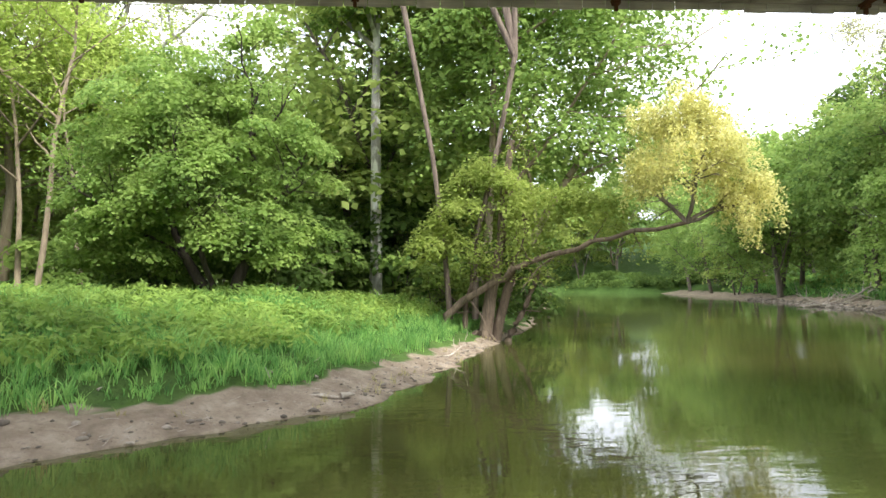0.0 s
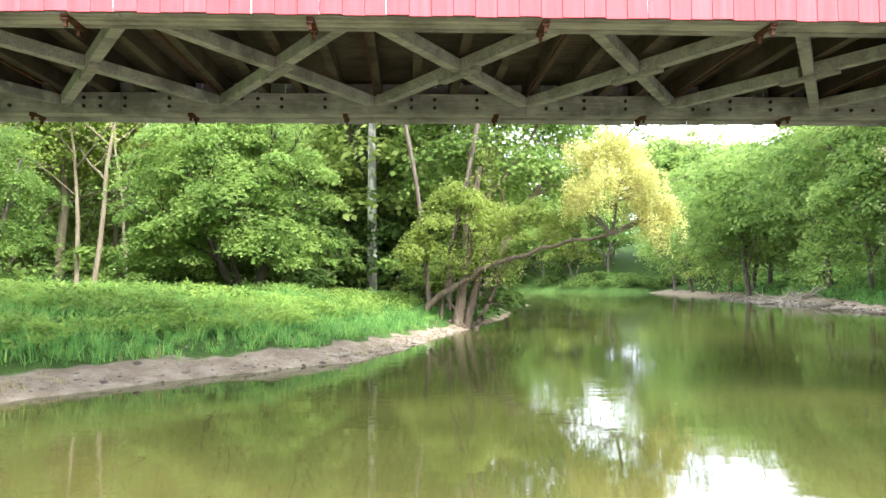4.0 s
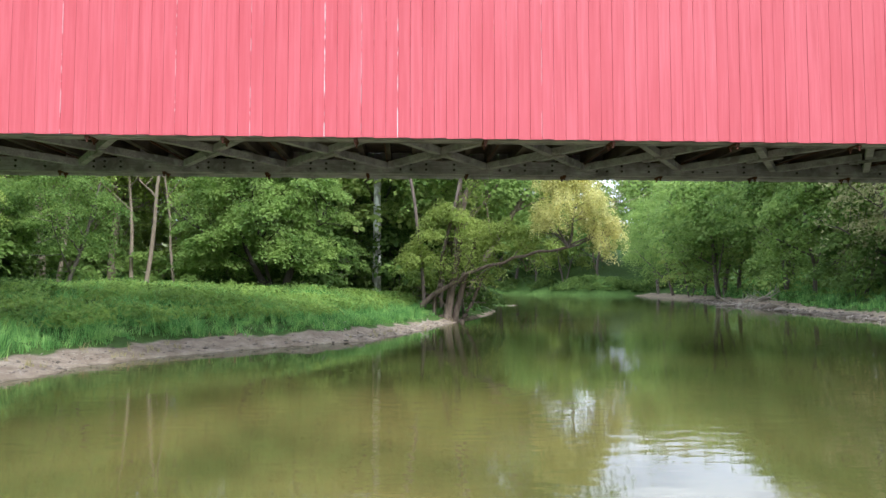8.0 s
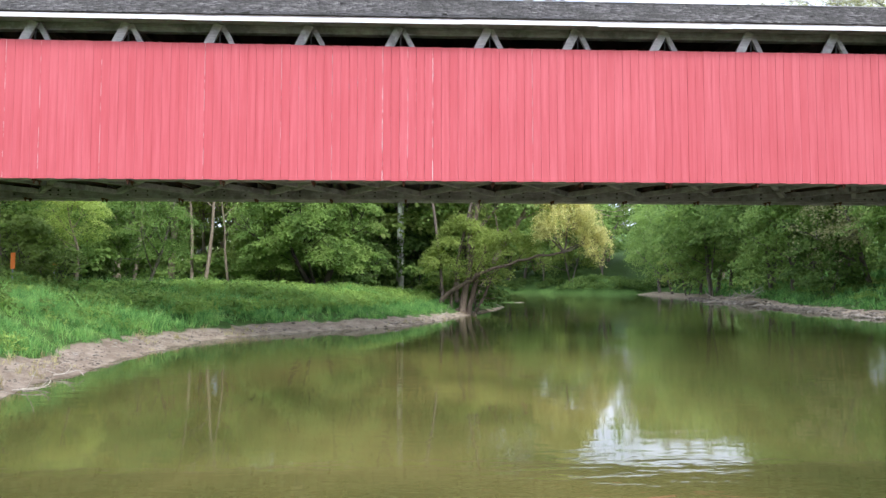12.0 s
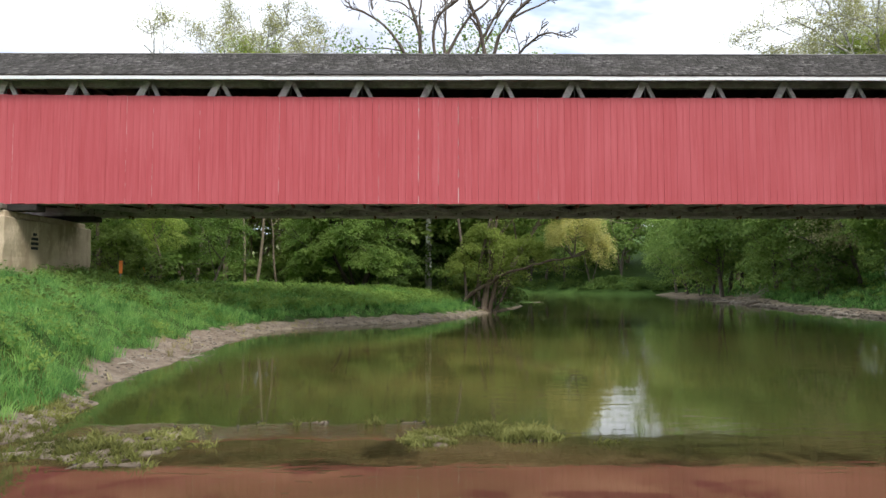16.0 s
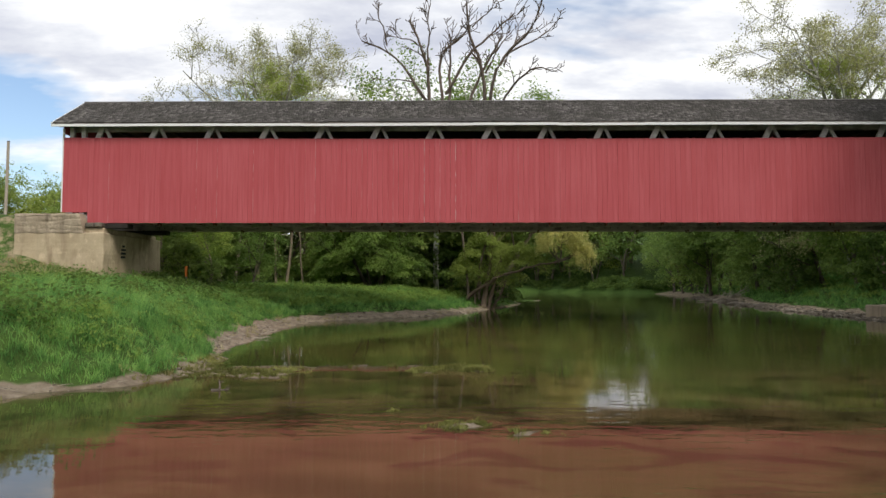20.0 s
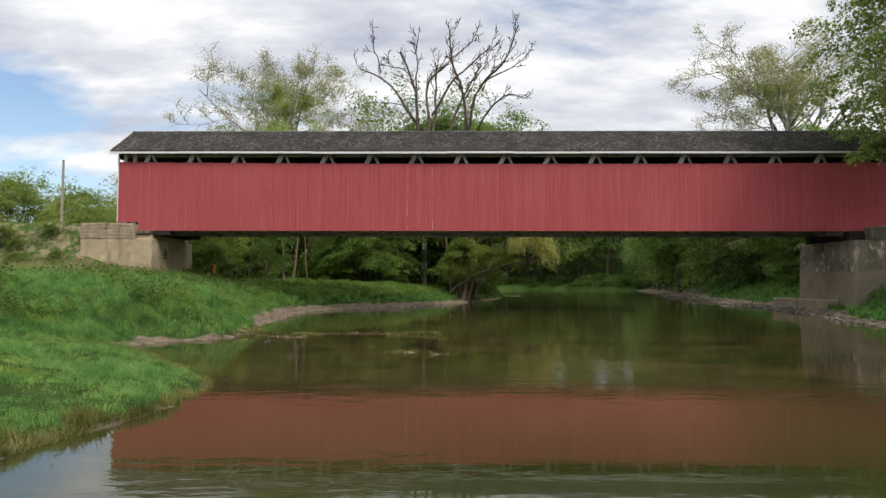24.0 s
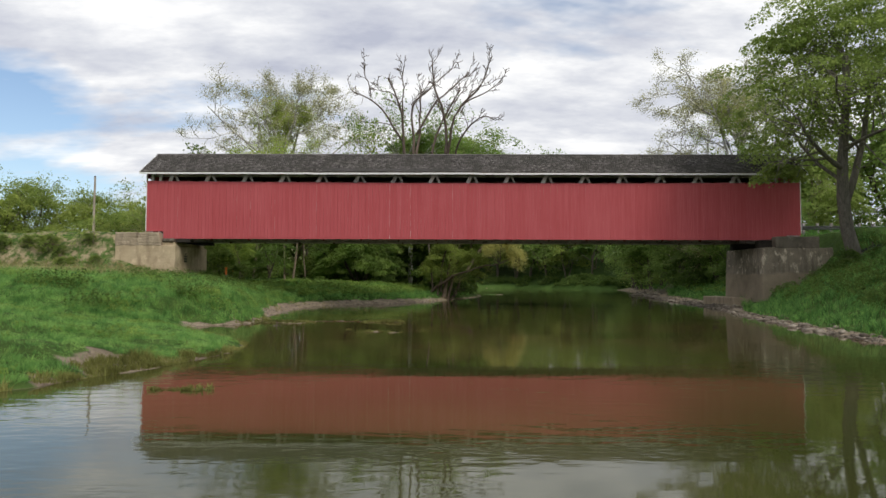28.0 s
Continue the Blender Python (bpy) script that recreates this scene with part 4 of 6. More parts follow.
    for x, z in ((X0 - 0.02, 5.2), (X1 + 0.02, 5.2)):
        box_part("corner_board", (x - 0.03, YN - 0.014, z), (x + 0.03, YN + 0.10, 9.14), M_WHITE, br, 0.004, "white painted corner board")
        for s in (1, -1):  # gable boards above the portal
            bm = bmesh.new()
            o = Vector((x - 0.02, 0, 0))
            v = [bm.verts.new(o + Vector((dx, yy, zz))) for dx in (0, 0.04) for yy, zz in ((YM, 8.9), (YM + s * 2.3, 8.9), (YM + s * 2.3, 9.42), (YM, 10.95))]
            for f in ((0, 1, 2, 3), (7, 6, 5, 4), (0, 4, 5, 1), (1, 5, 6, 2), (2, 6, 7, 3), (3, 7, 4, 0)):
                bm.faces.new([v[i] for i in f])
            part("gable", bm, M_RED, br)
    return br, sid


BRIDGE, SIDING = build_bridge()


def build_siding():
    count, rng = 187, random.Random(8)
    w = (X1 - X0) / count
    meshes = {}
    worn = {-0.92: M_RED_WORN, 0.52: M_RED_WORN, -0.08: M_RED_SCUFFED, -2.2: M_RED_SCUFFED, -3.7: M_RED_SCUFFED, -5.8: M_RED_SCUFFED, -8.8: M_RED_SCUFFED, -10.4: M_RED_SCUFFED, -11.5: M_RED_SCUFFED, -15.6: M_RED_SCUFFED, 3.6: M_RED_SCUFFED}
    for k in range(count):
        x = X0 + k * w
        foot = 5.19 if x < -16.7 else 5.03 if x > 26.2 else 4.72 if x > 24.6 else ZB + 0.03
        chip = next((m for v, m in worn.items() if abs(x + w - v) < w / 2), M_RED)
        top = round(8.585 + 0.00019 * (x - 7) ** 2, 2)  # the wall plate sags a little
        key = (foot, chip.name, k % 3, top)
        if key not in meshes:
            bm = bmesh.new()
            dz = (0, 0.008, -0.006)[k % 3]
            # a board with a shallow rounded edge on each side
            prof = [(0.002, 0.010), (0.002, 0.004), (0.007, 0.0), (w - 0.007, 0.0), (w - 0.002, 0.004), (w - 0.002, 0.022), (0.002, 0.022)]
            lo, hi = [bm.verts.new((a, b, foot + dz)) for a, b in prof], [bm.verts.new((a, b, top + dz * 0.5)) for a, b in prof]
            for i in range(len(prof)):
                j = (i + 1) % len(prof)
                bm.faces.new((lo[i], lo[j], hi[j], hi[i]))
            bm.faces.new(lo[::-1])
            bm.faces.new(hi)
            bmesh.ops.recalc_face_normals(bm, faces=bm.faces)
            me = bpy.data.meshes.new("board")
            bm.to_mesh(me)
            bm.free()
            me.materials.append(chip)
            meshes[key] = me
        part_mesh("board", meshes[key], SIDING, at=pose(x, YN + rng.uniform(-0.004, 0.003), 0, 0, 0, 0))
    bm = bmesh.new()
    for k in range(count):
        x = X0 + k * w
        dz = rng.uniform(-0.02, 0.01)
        box_bm(bm, (x + 0.004, YF - 0.02 + 0.004 * (k % 2), ZB - 0.03 + dz), (x + w - 0.004, YF + 0.004 * (k % 2), ZT))
    tagged(part("far_siding", bm, M_PALE, BRIDGE, "weathered backs of the far siding boards"), kind="stuff")


def build_roof():
    """Shingles in courses, each one lifted and shifted a little."""
    rng = np.random.default_rng(31)
    run, rise = YM - EAVE_Y, RIDGE_Z - EAVE_Z
    length = math.hypot(run, rise)
    expo, courses = 0.135, int(length / 0.135) + 1
    nor = np.array([0, -rise, run]) / length
    bm = bmesh.new()
    for s in (1, -1):
        o = [Vector((x, YM - s * a, z)) for x in (R0, R1) for a, z in ((run - 0.02, EAVE_Z - 0.02), (0, RIDGE_Z - 0.02), (0, RIDGE_Z - 0.05), (run - 0.02, EAVE_Z - 0.05))]
        v = [bm.verts.new(p) for p in o]
        for f in ((0, 1, 5, 4), (3, 7, 6, 2), (0, 4, 7, 3), (0, 3, 2, 1), (4, 5, 6, 7)):
            bm.faces.new([v[i] for i in f])
    roof = part("roof", bm, M_DARK, BRIDGE, "grey weathered wood shingle roof")
    spots = []
    for c in range(courses):
        x = R0 - 0.02 + rng.uniform(0, 0.1)
        while x < R1:
            w = rng.uniform(0.07, 0.19)
            spots.append((c, x, min(w, R1 + 0.02 - x)))
            x += w + 0.006
    def shingle(c, x, w):
        along, tilt = c * expo + rng.uniform(-0.022, 0.014), rng.uniform(0.012, 0.030)
        lift = rng.uniform(0.02, 0.05) if rng.random() < 0.012 else 0.0
        up = np.array([0, run, rise]) / length
        a = np.array([x, EAVE_Y, EAVE_Z]) + up * along
        ln = min(expo * 1.55, length - c * expo + 0.02)
        b = a + up * ln
        e = np.array([w, 0, 0])
        t = nor * (tilt + lift)
        return [a, a + e, b + e, b, a + t, a + e + t * rng.uniform(0.8, 1.2), b + e + nor * 0.004, b + nor * 0.004]
    verts, quads, picked = [], [], 0
    faces = np.array([(4, 5, 6, 7), (0, 1, 5, 4), (1, 2, 6, 5), (0, 4, 7, 3)])
    for c, x, w in spots:
        q = shingle(c, x, w)
        if c < 5 and -5.5 < x < 4.5 and picked < 300:
            part_mesh("shingle", mesh_of("shingle", [tuple(p) for p in q], [tuple(int(i) for i in f) for f in faces], M_SHINGLE), roof)
            picked += 1
            continue
        quads.append(faces + len(verts))
        verts += q
    me = mesh_arrays("shingles", np.array(verts), np.concatenate(quads), [], M_SHINGLE)
    tagged(part_mesh("shingles", me, BRIDGE, "grey weathered wood shingles"), kind="stuff")
    # the far slope, hardly seen, in plain courses
    bm = bmesh.new()
    for c in range(courses):
        t0, t1 = c * expo / length, min(1.0, (c + 1.2) * expo / length)
        p = [(2 * YM - EAVE_Y - run * t, EAVE_Z + rise * t) for t in (t0, t1)]
        v = [bm.verts.new((x, y, z + dz)) for x in (R0, R1) for (y, z), dz in zip(p, (0.03, 0.006))]
        bm.faces.new((v[0], v[1], v[3], v[2]))
    part("far_slope", bm, M_SHINGLE, BRIDGE)
    bm = bmesh.new()
    for s in (1, -1):
        beam_bm(bm, (R0, YM - s * 0.07, RIDGE_Z + 0.0), (R1, YM - s * 0.07, RIDGE_Z + 0.0), 0.17, 0.022, (0, -s * 0.53, 0.85))
    part("ridge_cap", bm, M_SHINGLE, BRIDGE)


build_siding()
build_roof()


def weathered_block(name, lo, hi, material, parent, cut=0.35, rough=0.015, batter=0.0, label=""):
    """A cast block with broken-edged corners and an uneven face; it may widen downwards."""
    bm = bmesh.new()
    box_bm(bm, lo, hi)
    bevelled(bm, 0.05)
    edges = [e for e in bm.edges if e.calc_length() > cut]
    bmesh.ops.subdivide_edges(bm, edges=edges, cuts=7, use_grid_fill=True)
    c = [(a + b) / 2 for a, b in zip(lo, hi)]
    for v in bm.verts:
        k = (hi[2] - v.co.z) / max(0.01, hi[2] - lo[2])
        v.co.x += (v.co.x - c[0]) / max(0.1, hi[0] - lo[0]) * 2 * batter * k
        v.co.y += (v.co.y - c[1]) / max(0.1, hi[1] - lo[1]) * 2 * batter * k
        v.co += Vector(noise.noise_vector(v.co * 1.7)) * rough * 2
    return part(name, bm, material, parent, label)


def crumbled_parapet(lo, hi, parent):
    """One long cast slab whose face has spalled along rough level cracks, with a sloping river end."""
    nx, nz = 64, 22
    xs, zs = np.linspace(0, 1, nx), np.linspace(0, 1, nz)
    verts, quads = [], []
    for side, y in ((-1, lo[1]), (1, hi[1])):
        for w in zs:
            for u in xs:
                p = Vector((lo[0] + u * (hi[0] - lo[0] - 0.22 * w ** 1.6), y, lo[2] + w * (hi[2] - lo[2])))
                p.z += w * 0.035 * noise.noise(Vector((p.x * 2.1, y, 3.0)))
                crack = noise.noise(Vector((p.x * 0.9, y, p.z * 7.5)))
                bite = 0.035 * max(0.0, crack) + 0.05 * max(0.0, noise.noise(Vector((p.x * 2.4, y + 5, p.z * 9.0))) - 0.15) + 0.012 * noise.noise(p * 9)
                rim = min(u * nx, (1 - u) * nx, (1 - w) * nz, 2.0) / 2.0
                p.y -= side * (bite + 0.035 * (1 - rim))
                verts.append(p)
    for base, flip in ((0, False), (nx * nz, True)):
        for b in range(nz - 1):
            for a in range(nx - 1):
                k = base + b * nx + a
                q = (k, k + 1, k + 1 + nx, k + nx)
                quads.append(q[::-1] if flip else q)
    back = nx * nz
    for a in range(nx - 1):
        t = (nz - 1) * nx + a
        quads.append((t, t + 1, t + 1 + back, t + back))
    for b in range(nz - 1):
        l, r = b * nx, b * nx + nx - 1
        quads.append((l, l + nx, l + nx + back, l + back))
        quads.append((r, r + back, r + nx + back, r + nx))
    bm = bmesh.new()
    vs = [bm.verts.new(v) for v in verts]
    for q in quads:
        bm.faces.new([vs[k] for k in q])
    bmesh.ops.recalc_face_normals(bm, faces=bm.faces)
    return part("parapet", bm, M_STONY, parent, "crumbling pale parapet slab with level cracks")


def build_abutments():
    ab = thing("abutment", "tan weathered concrete abutment with a crumbling parapet under the bridge end", "abutment")
    weathered_block("wall", (-19.6, 1.0, 0.5), (-15.45, 7.0, 4.22), M_CONC, ab, rough=0.03)
    for y0, y1 in ((0.97, 1.75), (6.1, 6.9)):
        crumbled_parapet((-19.58, y0, 4.2), (-16.42, y1, 5.09), ab)
    weathered_block("bridge_seat", (-16.5, 1.25, 4.2), (-15.6, 6.8, 4.45), M_CONC, ab, rough=0.015)
    for y in (YN + 0.27, YF - 0.27):
        box_part("bearing_timber", (-17.2, y - 0.3, 4.44), (-14.6, y + 0.3, 4.66), M_BEARING_BLACK, ab)
    for x0, x1 in ((-16.4, -16.0), (-15.98, -15.62)):
        weathered_block("bearing_block", (x0, 1.1, 4.46), (x1, 1.5, 4.68), M_STONE_DARK, ab, rough=0.01, label="grey squared bearing block")
    for k, (z, h, a, b) in enumerate(((3.62, 0.10, 2.75, 2.95), (3.45, 0.10, 2.66, 3.04), (3.27, 0.11, 2.64, 3.06), (3.10, 0.10, 2.66, 3.04))):
        box_part("stencil_bar", (-15.455, a, z), (-15.415, b, z + h), M_BLACK, ab, 0, "black stencilled mark")
    ab2 = thing("abutment", "dark stained grey concrete abutment with peeling pale patches", "abutment")
    weathered_block("wall", (24.55, 1.0, -0.3), (29.3, 7.0, 4.18), M_CONC2, ab2, rough=0.025, batter=0.13, label="stained concrete wall with peeling pale patches")
    weathered_block("parapet", (25.4, 0.98, 4.12), (28.4, 1.8, 4.92), M_STONE_DARK, ab2, rough=0.02, label="dark lichened stone parapet")
    weathered_block("parapet", (25.4, 6.1, 4.12), (28.4, 6.9, 4.92), M_STONE_DARK, ab2, rough=0.03)
    for y in (YN + 0.27, YF - 0.27):
        box_part("bearing_timber", (24.5, y - 0.3, 4.17), (26.6, y + 0.3, 4.66), M_BEARING_BLACK, ab2)
    blk = thing("footing_block", "low grey concrete footing block on the stony shore", "concrete block")
    weathered_block("block", (22.95, 2.2, -0.4), (24.25, 7.6, 0.74), M_CONC_LOW, blk)


build_abutments()


# ---- trees ----
def tube_arrays(lines, sides=6):
    """Tapered tubes round polylines of (points, radii)."""
    verts, quads = [], []
    ring = np.linspace(0, 2 * np.pi, sides, endpoint=False)
    for pts, rad in lines:
        pts = np.asarray(pts, float)
        d = np.gradient(pts, axis=0)
        d /= np.linalg.norm(d, axis=1, keepdims=True) + 1e-9
        ref = np.where(np.abs(d[:, 2:3]) > 0.9, [[1.0, 0, 0]], [[0, 0, 1.0]])
        u = np.cross(d, ref)
        u /= np.linalg.norm(u, axis=1, keepdims=True) + 1e-9
        w = np.cross(d, u)
        base = len(verts) and sum(len(v) for v in verts)
        r = np.asarray(rad)[:, None, None]
        verts.append((pts[:, None] + r * (np.cos(ring)[None, :, None] * u[:, None] + np.sin(ring)[None, :, None] * w[:, None])).reshape(-1, 3))
        n = len(pts)
        i = np.arange(n - 1)[:, None] * sides + np.arange(sides)
        j = np.arange(n - 1)[:, None] * sides + (np.arange(sides) + 1) % sides
        quads.append(np.stack([i, j, j + sides, i + sides], -1).reshape(-1, 4) + base)
    return np.concatenate(verts), np.concatenate(quads)


def grow(rng, start, way, length, radius, level, lines, twigs, kids=5, up=0.25, wild=0.35, spread=0.9, taper=0.35, lo=0.35):
    """One limb and its branches. Fills lines (tubes) and twigs (points that bear leaves)."""
    n = 7 if level > 1 else 5
    p, d = np.array(start, float), np.array(way, float)
    d /= np.linalg.norm(d)
    pts = [p.copy()]
    for _ in range(n - 1):
        d = d + rng.normal(0, wild, 3) * 0.35 + np.array([0, 0, up * 0.25])
        d /= np.linalg.norm(d)
        p = p + d * length / (n - 1)
        pts.append(p.copy())
    pts = np.array(pts)
    lines.append((pts, radius * np.linspace(1, taper, n)))
    if level <= 1:
        twigs.extend(pts[1:])
    if level == 0:
        return
    for k in range(kids):
        f = lo + (1 - lo) * (k + rng.uniform(0.2, 0.9)) / kids
        at = f * (n - 1)
        i = min(int(at), n - 2)
        q = pts[i] + (pts[i + 1] - pts[i]) * (at - i)
        axis = pts[i + 1] - pts[i]
        axis /= np.linalg.norm(axis)
        side = np.cross(axis, rng.normal(0, 1, 3))
        side /= np.linalg.norm(side) + 1e-9
        grow(rng, q, axis * (1 - 0.45 * spread) + side * spread, length * rng.uniform(0.42, 0.66) * (1.15 - 0.45 * f), radius * rng.uniform(0.35, 0.52) * (1.1 - 0.5 * f), level - 1, lines, twigs, max(3, kids - 1), up, wild, spread, taper, 0.25)


def crown_points(rng, twigs, n, blur):
    t = np.array(twigs)
    return t[rng.integers(0, len(t), n)] + rng.normal(0, blur, (n, 3)) * (1, 1, 0.75)


def boughs(rng, n, centre, radii, clumps, size, flat=0.42, low=-0.6):
    """Leaf places and the way each leaf faces: drooping sprays laid in layers over and through an uneven round crown."""
    d = rng.normal(0, 1, (clumps, 3))
    d /= np.linalg.norm(d, axis=1, keepdims=True)
    d[:, 2] = np.where(d[:, 2] < low, -d[:, 2], d[:, 2])
    c = np.array(centre) + d * rng.uniform(0.35, 1.0, (clumps, 1)) ** 0.55 * np.array(radii) * rng.uniform(0.86, 1.12, (clumps, 1))
    r = size * rng.lognormal(0, 0.28, clumps)
    k = rng.choice(clumps, n, p=r ** 2 / (r ** 2).sum())
    u = rng.normal(0, 1, (n, 3))
    u /= np.linalg.norm(u, axis=1, keepdims=True)
    u[:, 2] = np.where(rng.random(n) < 0.8, np.abs(u[:, 2]), u[:, 2])
    p = u * (r[k] * rng.uniform(0.55, 1.08, n))[:, None] * (1, 1, flat)
    out = d[k] * (1, 1, 0)
    p[:, 2] -= 0.34 * (p * out).sum(1) + 0.22 * (p[:, 0] ** 2 + p[:, 1] ** 2) / r[k]
    return c[k] + p, u * (0.55, 0.55, 1.0) + out * 0.25 + (0, 0, 0.45)


def crown_of(*sets):
    """Joins leaf places that know which way they face with loose ones that face up and about."""
    pts, way = [], []
    for s in sets:
        p, f = s if isinstance(s, tuple) else (s, np.tile((0.0, 0.0, 0.6), (len(s), 1)))
        pts.append(p)
        way.append(f)
    return np.concatenate(pts), np.concatenate(way)


def tree(name, label, category, at, lines, points, bark, leaf, leaf_size, seed, droop=0.1, long=1.0, group="", sides=6):
    """A tree from limbs and leaf places, both relative to its foot."""
    rng = np.random.default_rng(seed)
    ob = thing(name, label, category, at, group)
    v, q = tube_arrays(lines, sides)
    part_mesh("trunk", mesh_arrays("trunk", v, q, [], bark, True), ob)
    if points is not None:
        v, q = leaf_cards(*points, leaf_size, rng, droop, long) if isinstance(points, tuple) else leaf_quads(points, leaf_size, rng, droop, long)
        part_mesh("crown", mesh_arrays("crown", v, q, [], leaf), ob)
    return ob


def ground_at(x, y, sink=0.12):
    return (x, y, float(height(x, y)) - sink)


def plain_tree(seed, tall, radius, leaves, size, bark, leaf, label, name="tree", low=0.25, at=(0, 0, 0), stems=1, sparse=False, group="", clumps=70, lean=(0, 0), droop=0.15):
    """A broadleaf tree: one or more stems, branches and a crown of clumps."""
    rng = np.random.default_rng(seed)
    lines, twigs = [], []
    for s in range(stems):
        a = rng.uniform(0, 2 * np.pi)
        way = np.array([lean[0], lean[1], 1.0]) + (np.array([np.cos(a), np.sin(a), 0]) * (0.35 if stems > 1 else 0.05))
        grow(rng, (0.15 * np.cos(a) * (stems > 1), 0.15 * np.sin(a) * (stems > 1), -0.1), way, tall * rng.uniform(0.72, 0.9), tall * (0.0095 if sparse else 0.018) / math.sqrt(stems), 3, lines, twigs, 5 if stems > 1 else 6, 0.3, 0.32, 0.95, lo=low + 0.05)
    lines = [(p, np.maximum(r, 0.012)) for p, r in lines if r[0] > tall * 0.0011]
    if sparse:
        pts = crown_points(rng, twigs, leaves, 0.28)
    else:
        mid = np.array([lean[0] * tall * 0.5, lean[1] * tall * 0.5, tall * (0.5 + low * 0.5)])
        half = (radius, radius, tall * (1 - low) * 0.5)
        pts = crown_of(boughs(rng, int(leaves * 0.88), mid, half, clumps, radius * 0.235, low=-0.8 if low < 0.12 else -0.6), crown_points(rng, twigs, int(leaves * 0.12), 0.3))
    return tree(name, label, "tree", at, lines, pts, bark, leaf, size, seed + 1, droop, group=group, sides=6 if tall > 5 else 3)


def bend_limb(rng, start, heads, length, radius, taper=0.4):
    """A limb that turns step by step: heads are its leanings from upright, in degrees."""
    n = 3 * len(heads) + 1
    p, pts, deep = np.array(start, float), [np.array(start, float)], rng.normal(0, 0.25)
    for i in range(n - 1):
        f = np.interp(i / 3.0, np.arange(len(heads)) + 0.33, heads) + rng.normal(0, 5)
        a = radians(f)
        p = p + np.array([math.sin(a), deep + rng.normal(0, 0.12), math.cos(a)]) * length / (n - 1)
        pts.append(p.copy())
    return np.array(pts), radius * np.linspace(1, taper, n)


def build_dead_tree():
    """The bare tree above the roof. Limbs: across, height over the roof line, length, radius, leanings."""
    rng = np.random.default_rng(52)
    foot = ground_at(-0.2, 20.8)
    dead = thing("dead_tree", "bare dead tree with several brown branching stems above the roof", "dead tree", foot)
    base = 14.4 - foot[2]
    stems = [
        ((-1.0, 0, 7.4, 0.17, (-3, -6, -17, -28)), (-1.0, 1.0, 8.6, 0.13, (-37, -34, -50, -66)), (-4.3, 5.6, 3.2, 0.07, (-8, -32, 5)), (-1.2, 3.6, 4.9, 0.09, (0, 15, -20, 17)), (-2.4, 2.8, 2.1, 0.06, (-68, -92)), (-1.9, 5.6, 2.8, 0.06, (-50, -85, -20))),
        ((-0.1, 0, 8.2, 0.15, (0, -5, -8, 30, 56, 42)), (0.2, 0, 7.2, 0.15, (9, -2, 9, -5)), (0.2, 1.8, 8.6, 0.12, (32, 42, 45, 50))),
        ((3.1, 0, 8.9, 0.18, (1, 0, -8, -28, -14, -3)), (1.75, 0, 7.0, 0.14, (12, 26, 35, 31)), (2.2, 7.0, 3.0, 0.06, (45, 60, 36)), (1.6, 8.6, 1.8, 0.05, (38, 30)), (3.2, 3.4, 4.2, 0.08, (25, 30, 42))),
        ((3.3, 0, 10.2, 0.15, (4, 14, 38, 58, 34, 22)), (5.0, 5.0, 4.9, 0.08, (68, 60, 48)), (4.1, 0.2, 5.6, 0.11, (30, 45, 60, 122)), (4.6, 4.0, 4.5, 0.08, (25, 40, 70))),
    ]
    # two trunks rise from the clump by the water and fork below the roof line
    trunks = [np.array([(1.9, 0, 0), (1.75, 0.1, 2.2), (1.4, 0.2, 5.2), (0.5, 0.1, 10.0), (-1.0, 0, base + 0.05)]), np.array([(2.7, 0, 0), (2.75, 0, 2.5), (3.5, 0.1, 5.5), (4.1, 0.1, 8.5), (3.1, 0, base + 0.05)])]
    for n, limbs in enumerate(stems):
        lines, twigs = [], []
        run = trunks[n // 2]
        if n % 2 == 0:
            lines.append((run, [0.11, 0.09, 0.085, 0.10, 0.14]))
        for k, (x, z, ln, r, heads) in enumerate(limbs):
            if z < 0.3 and (k or n % 2):
                lines.append((np.array([run[3], 0.5 * (run[3] + (x, 0, base)), (x, 0, base + z + 0.05)]), [0.10, 0.11, r]))
            pts, rad = bend_limb(rng, (x, 0, base + z), heads, ln, r)
            pts[:, 0] = x + (pts[:, 0] - x) * 0.88
            lines.append((pts, rad))
            for i in range(4, len(pts)):
                if rng.random() < (0.3 if i < len(pts) // 2 else 0.85):
                    d = pts[i] - pts[i - 1]
                    d = d / np.linalg.norm(d) + rng.normal(0, 0.55, 3) + (0, 0, 0.25)
                    grow(rng, pts[i], d, rng.uniform(0.7, 1.7), rad[i] * 0.55, 1, lines, twigs, 4, 0.2, 0.5, 0.7, 0.3, 0.3)
        v, q = tube_arrays([(p, np.maximum(w, 0.026)) for p, w in lines])
        part_mesh("stem", mesh_arrays("stem", v, q, [], M_DEAD, True), dead)


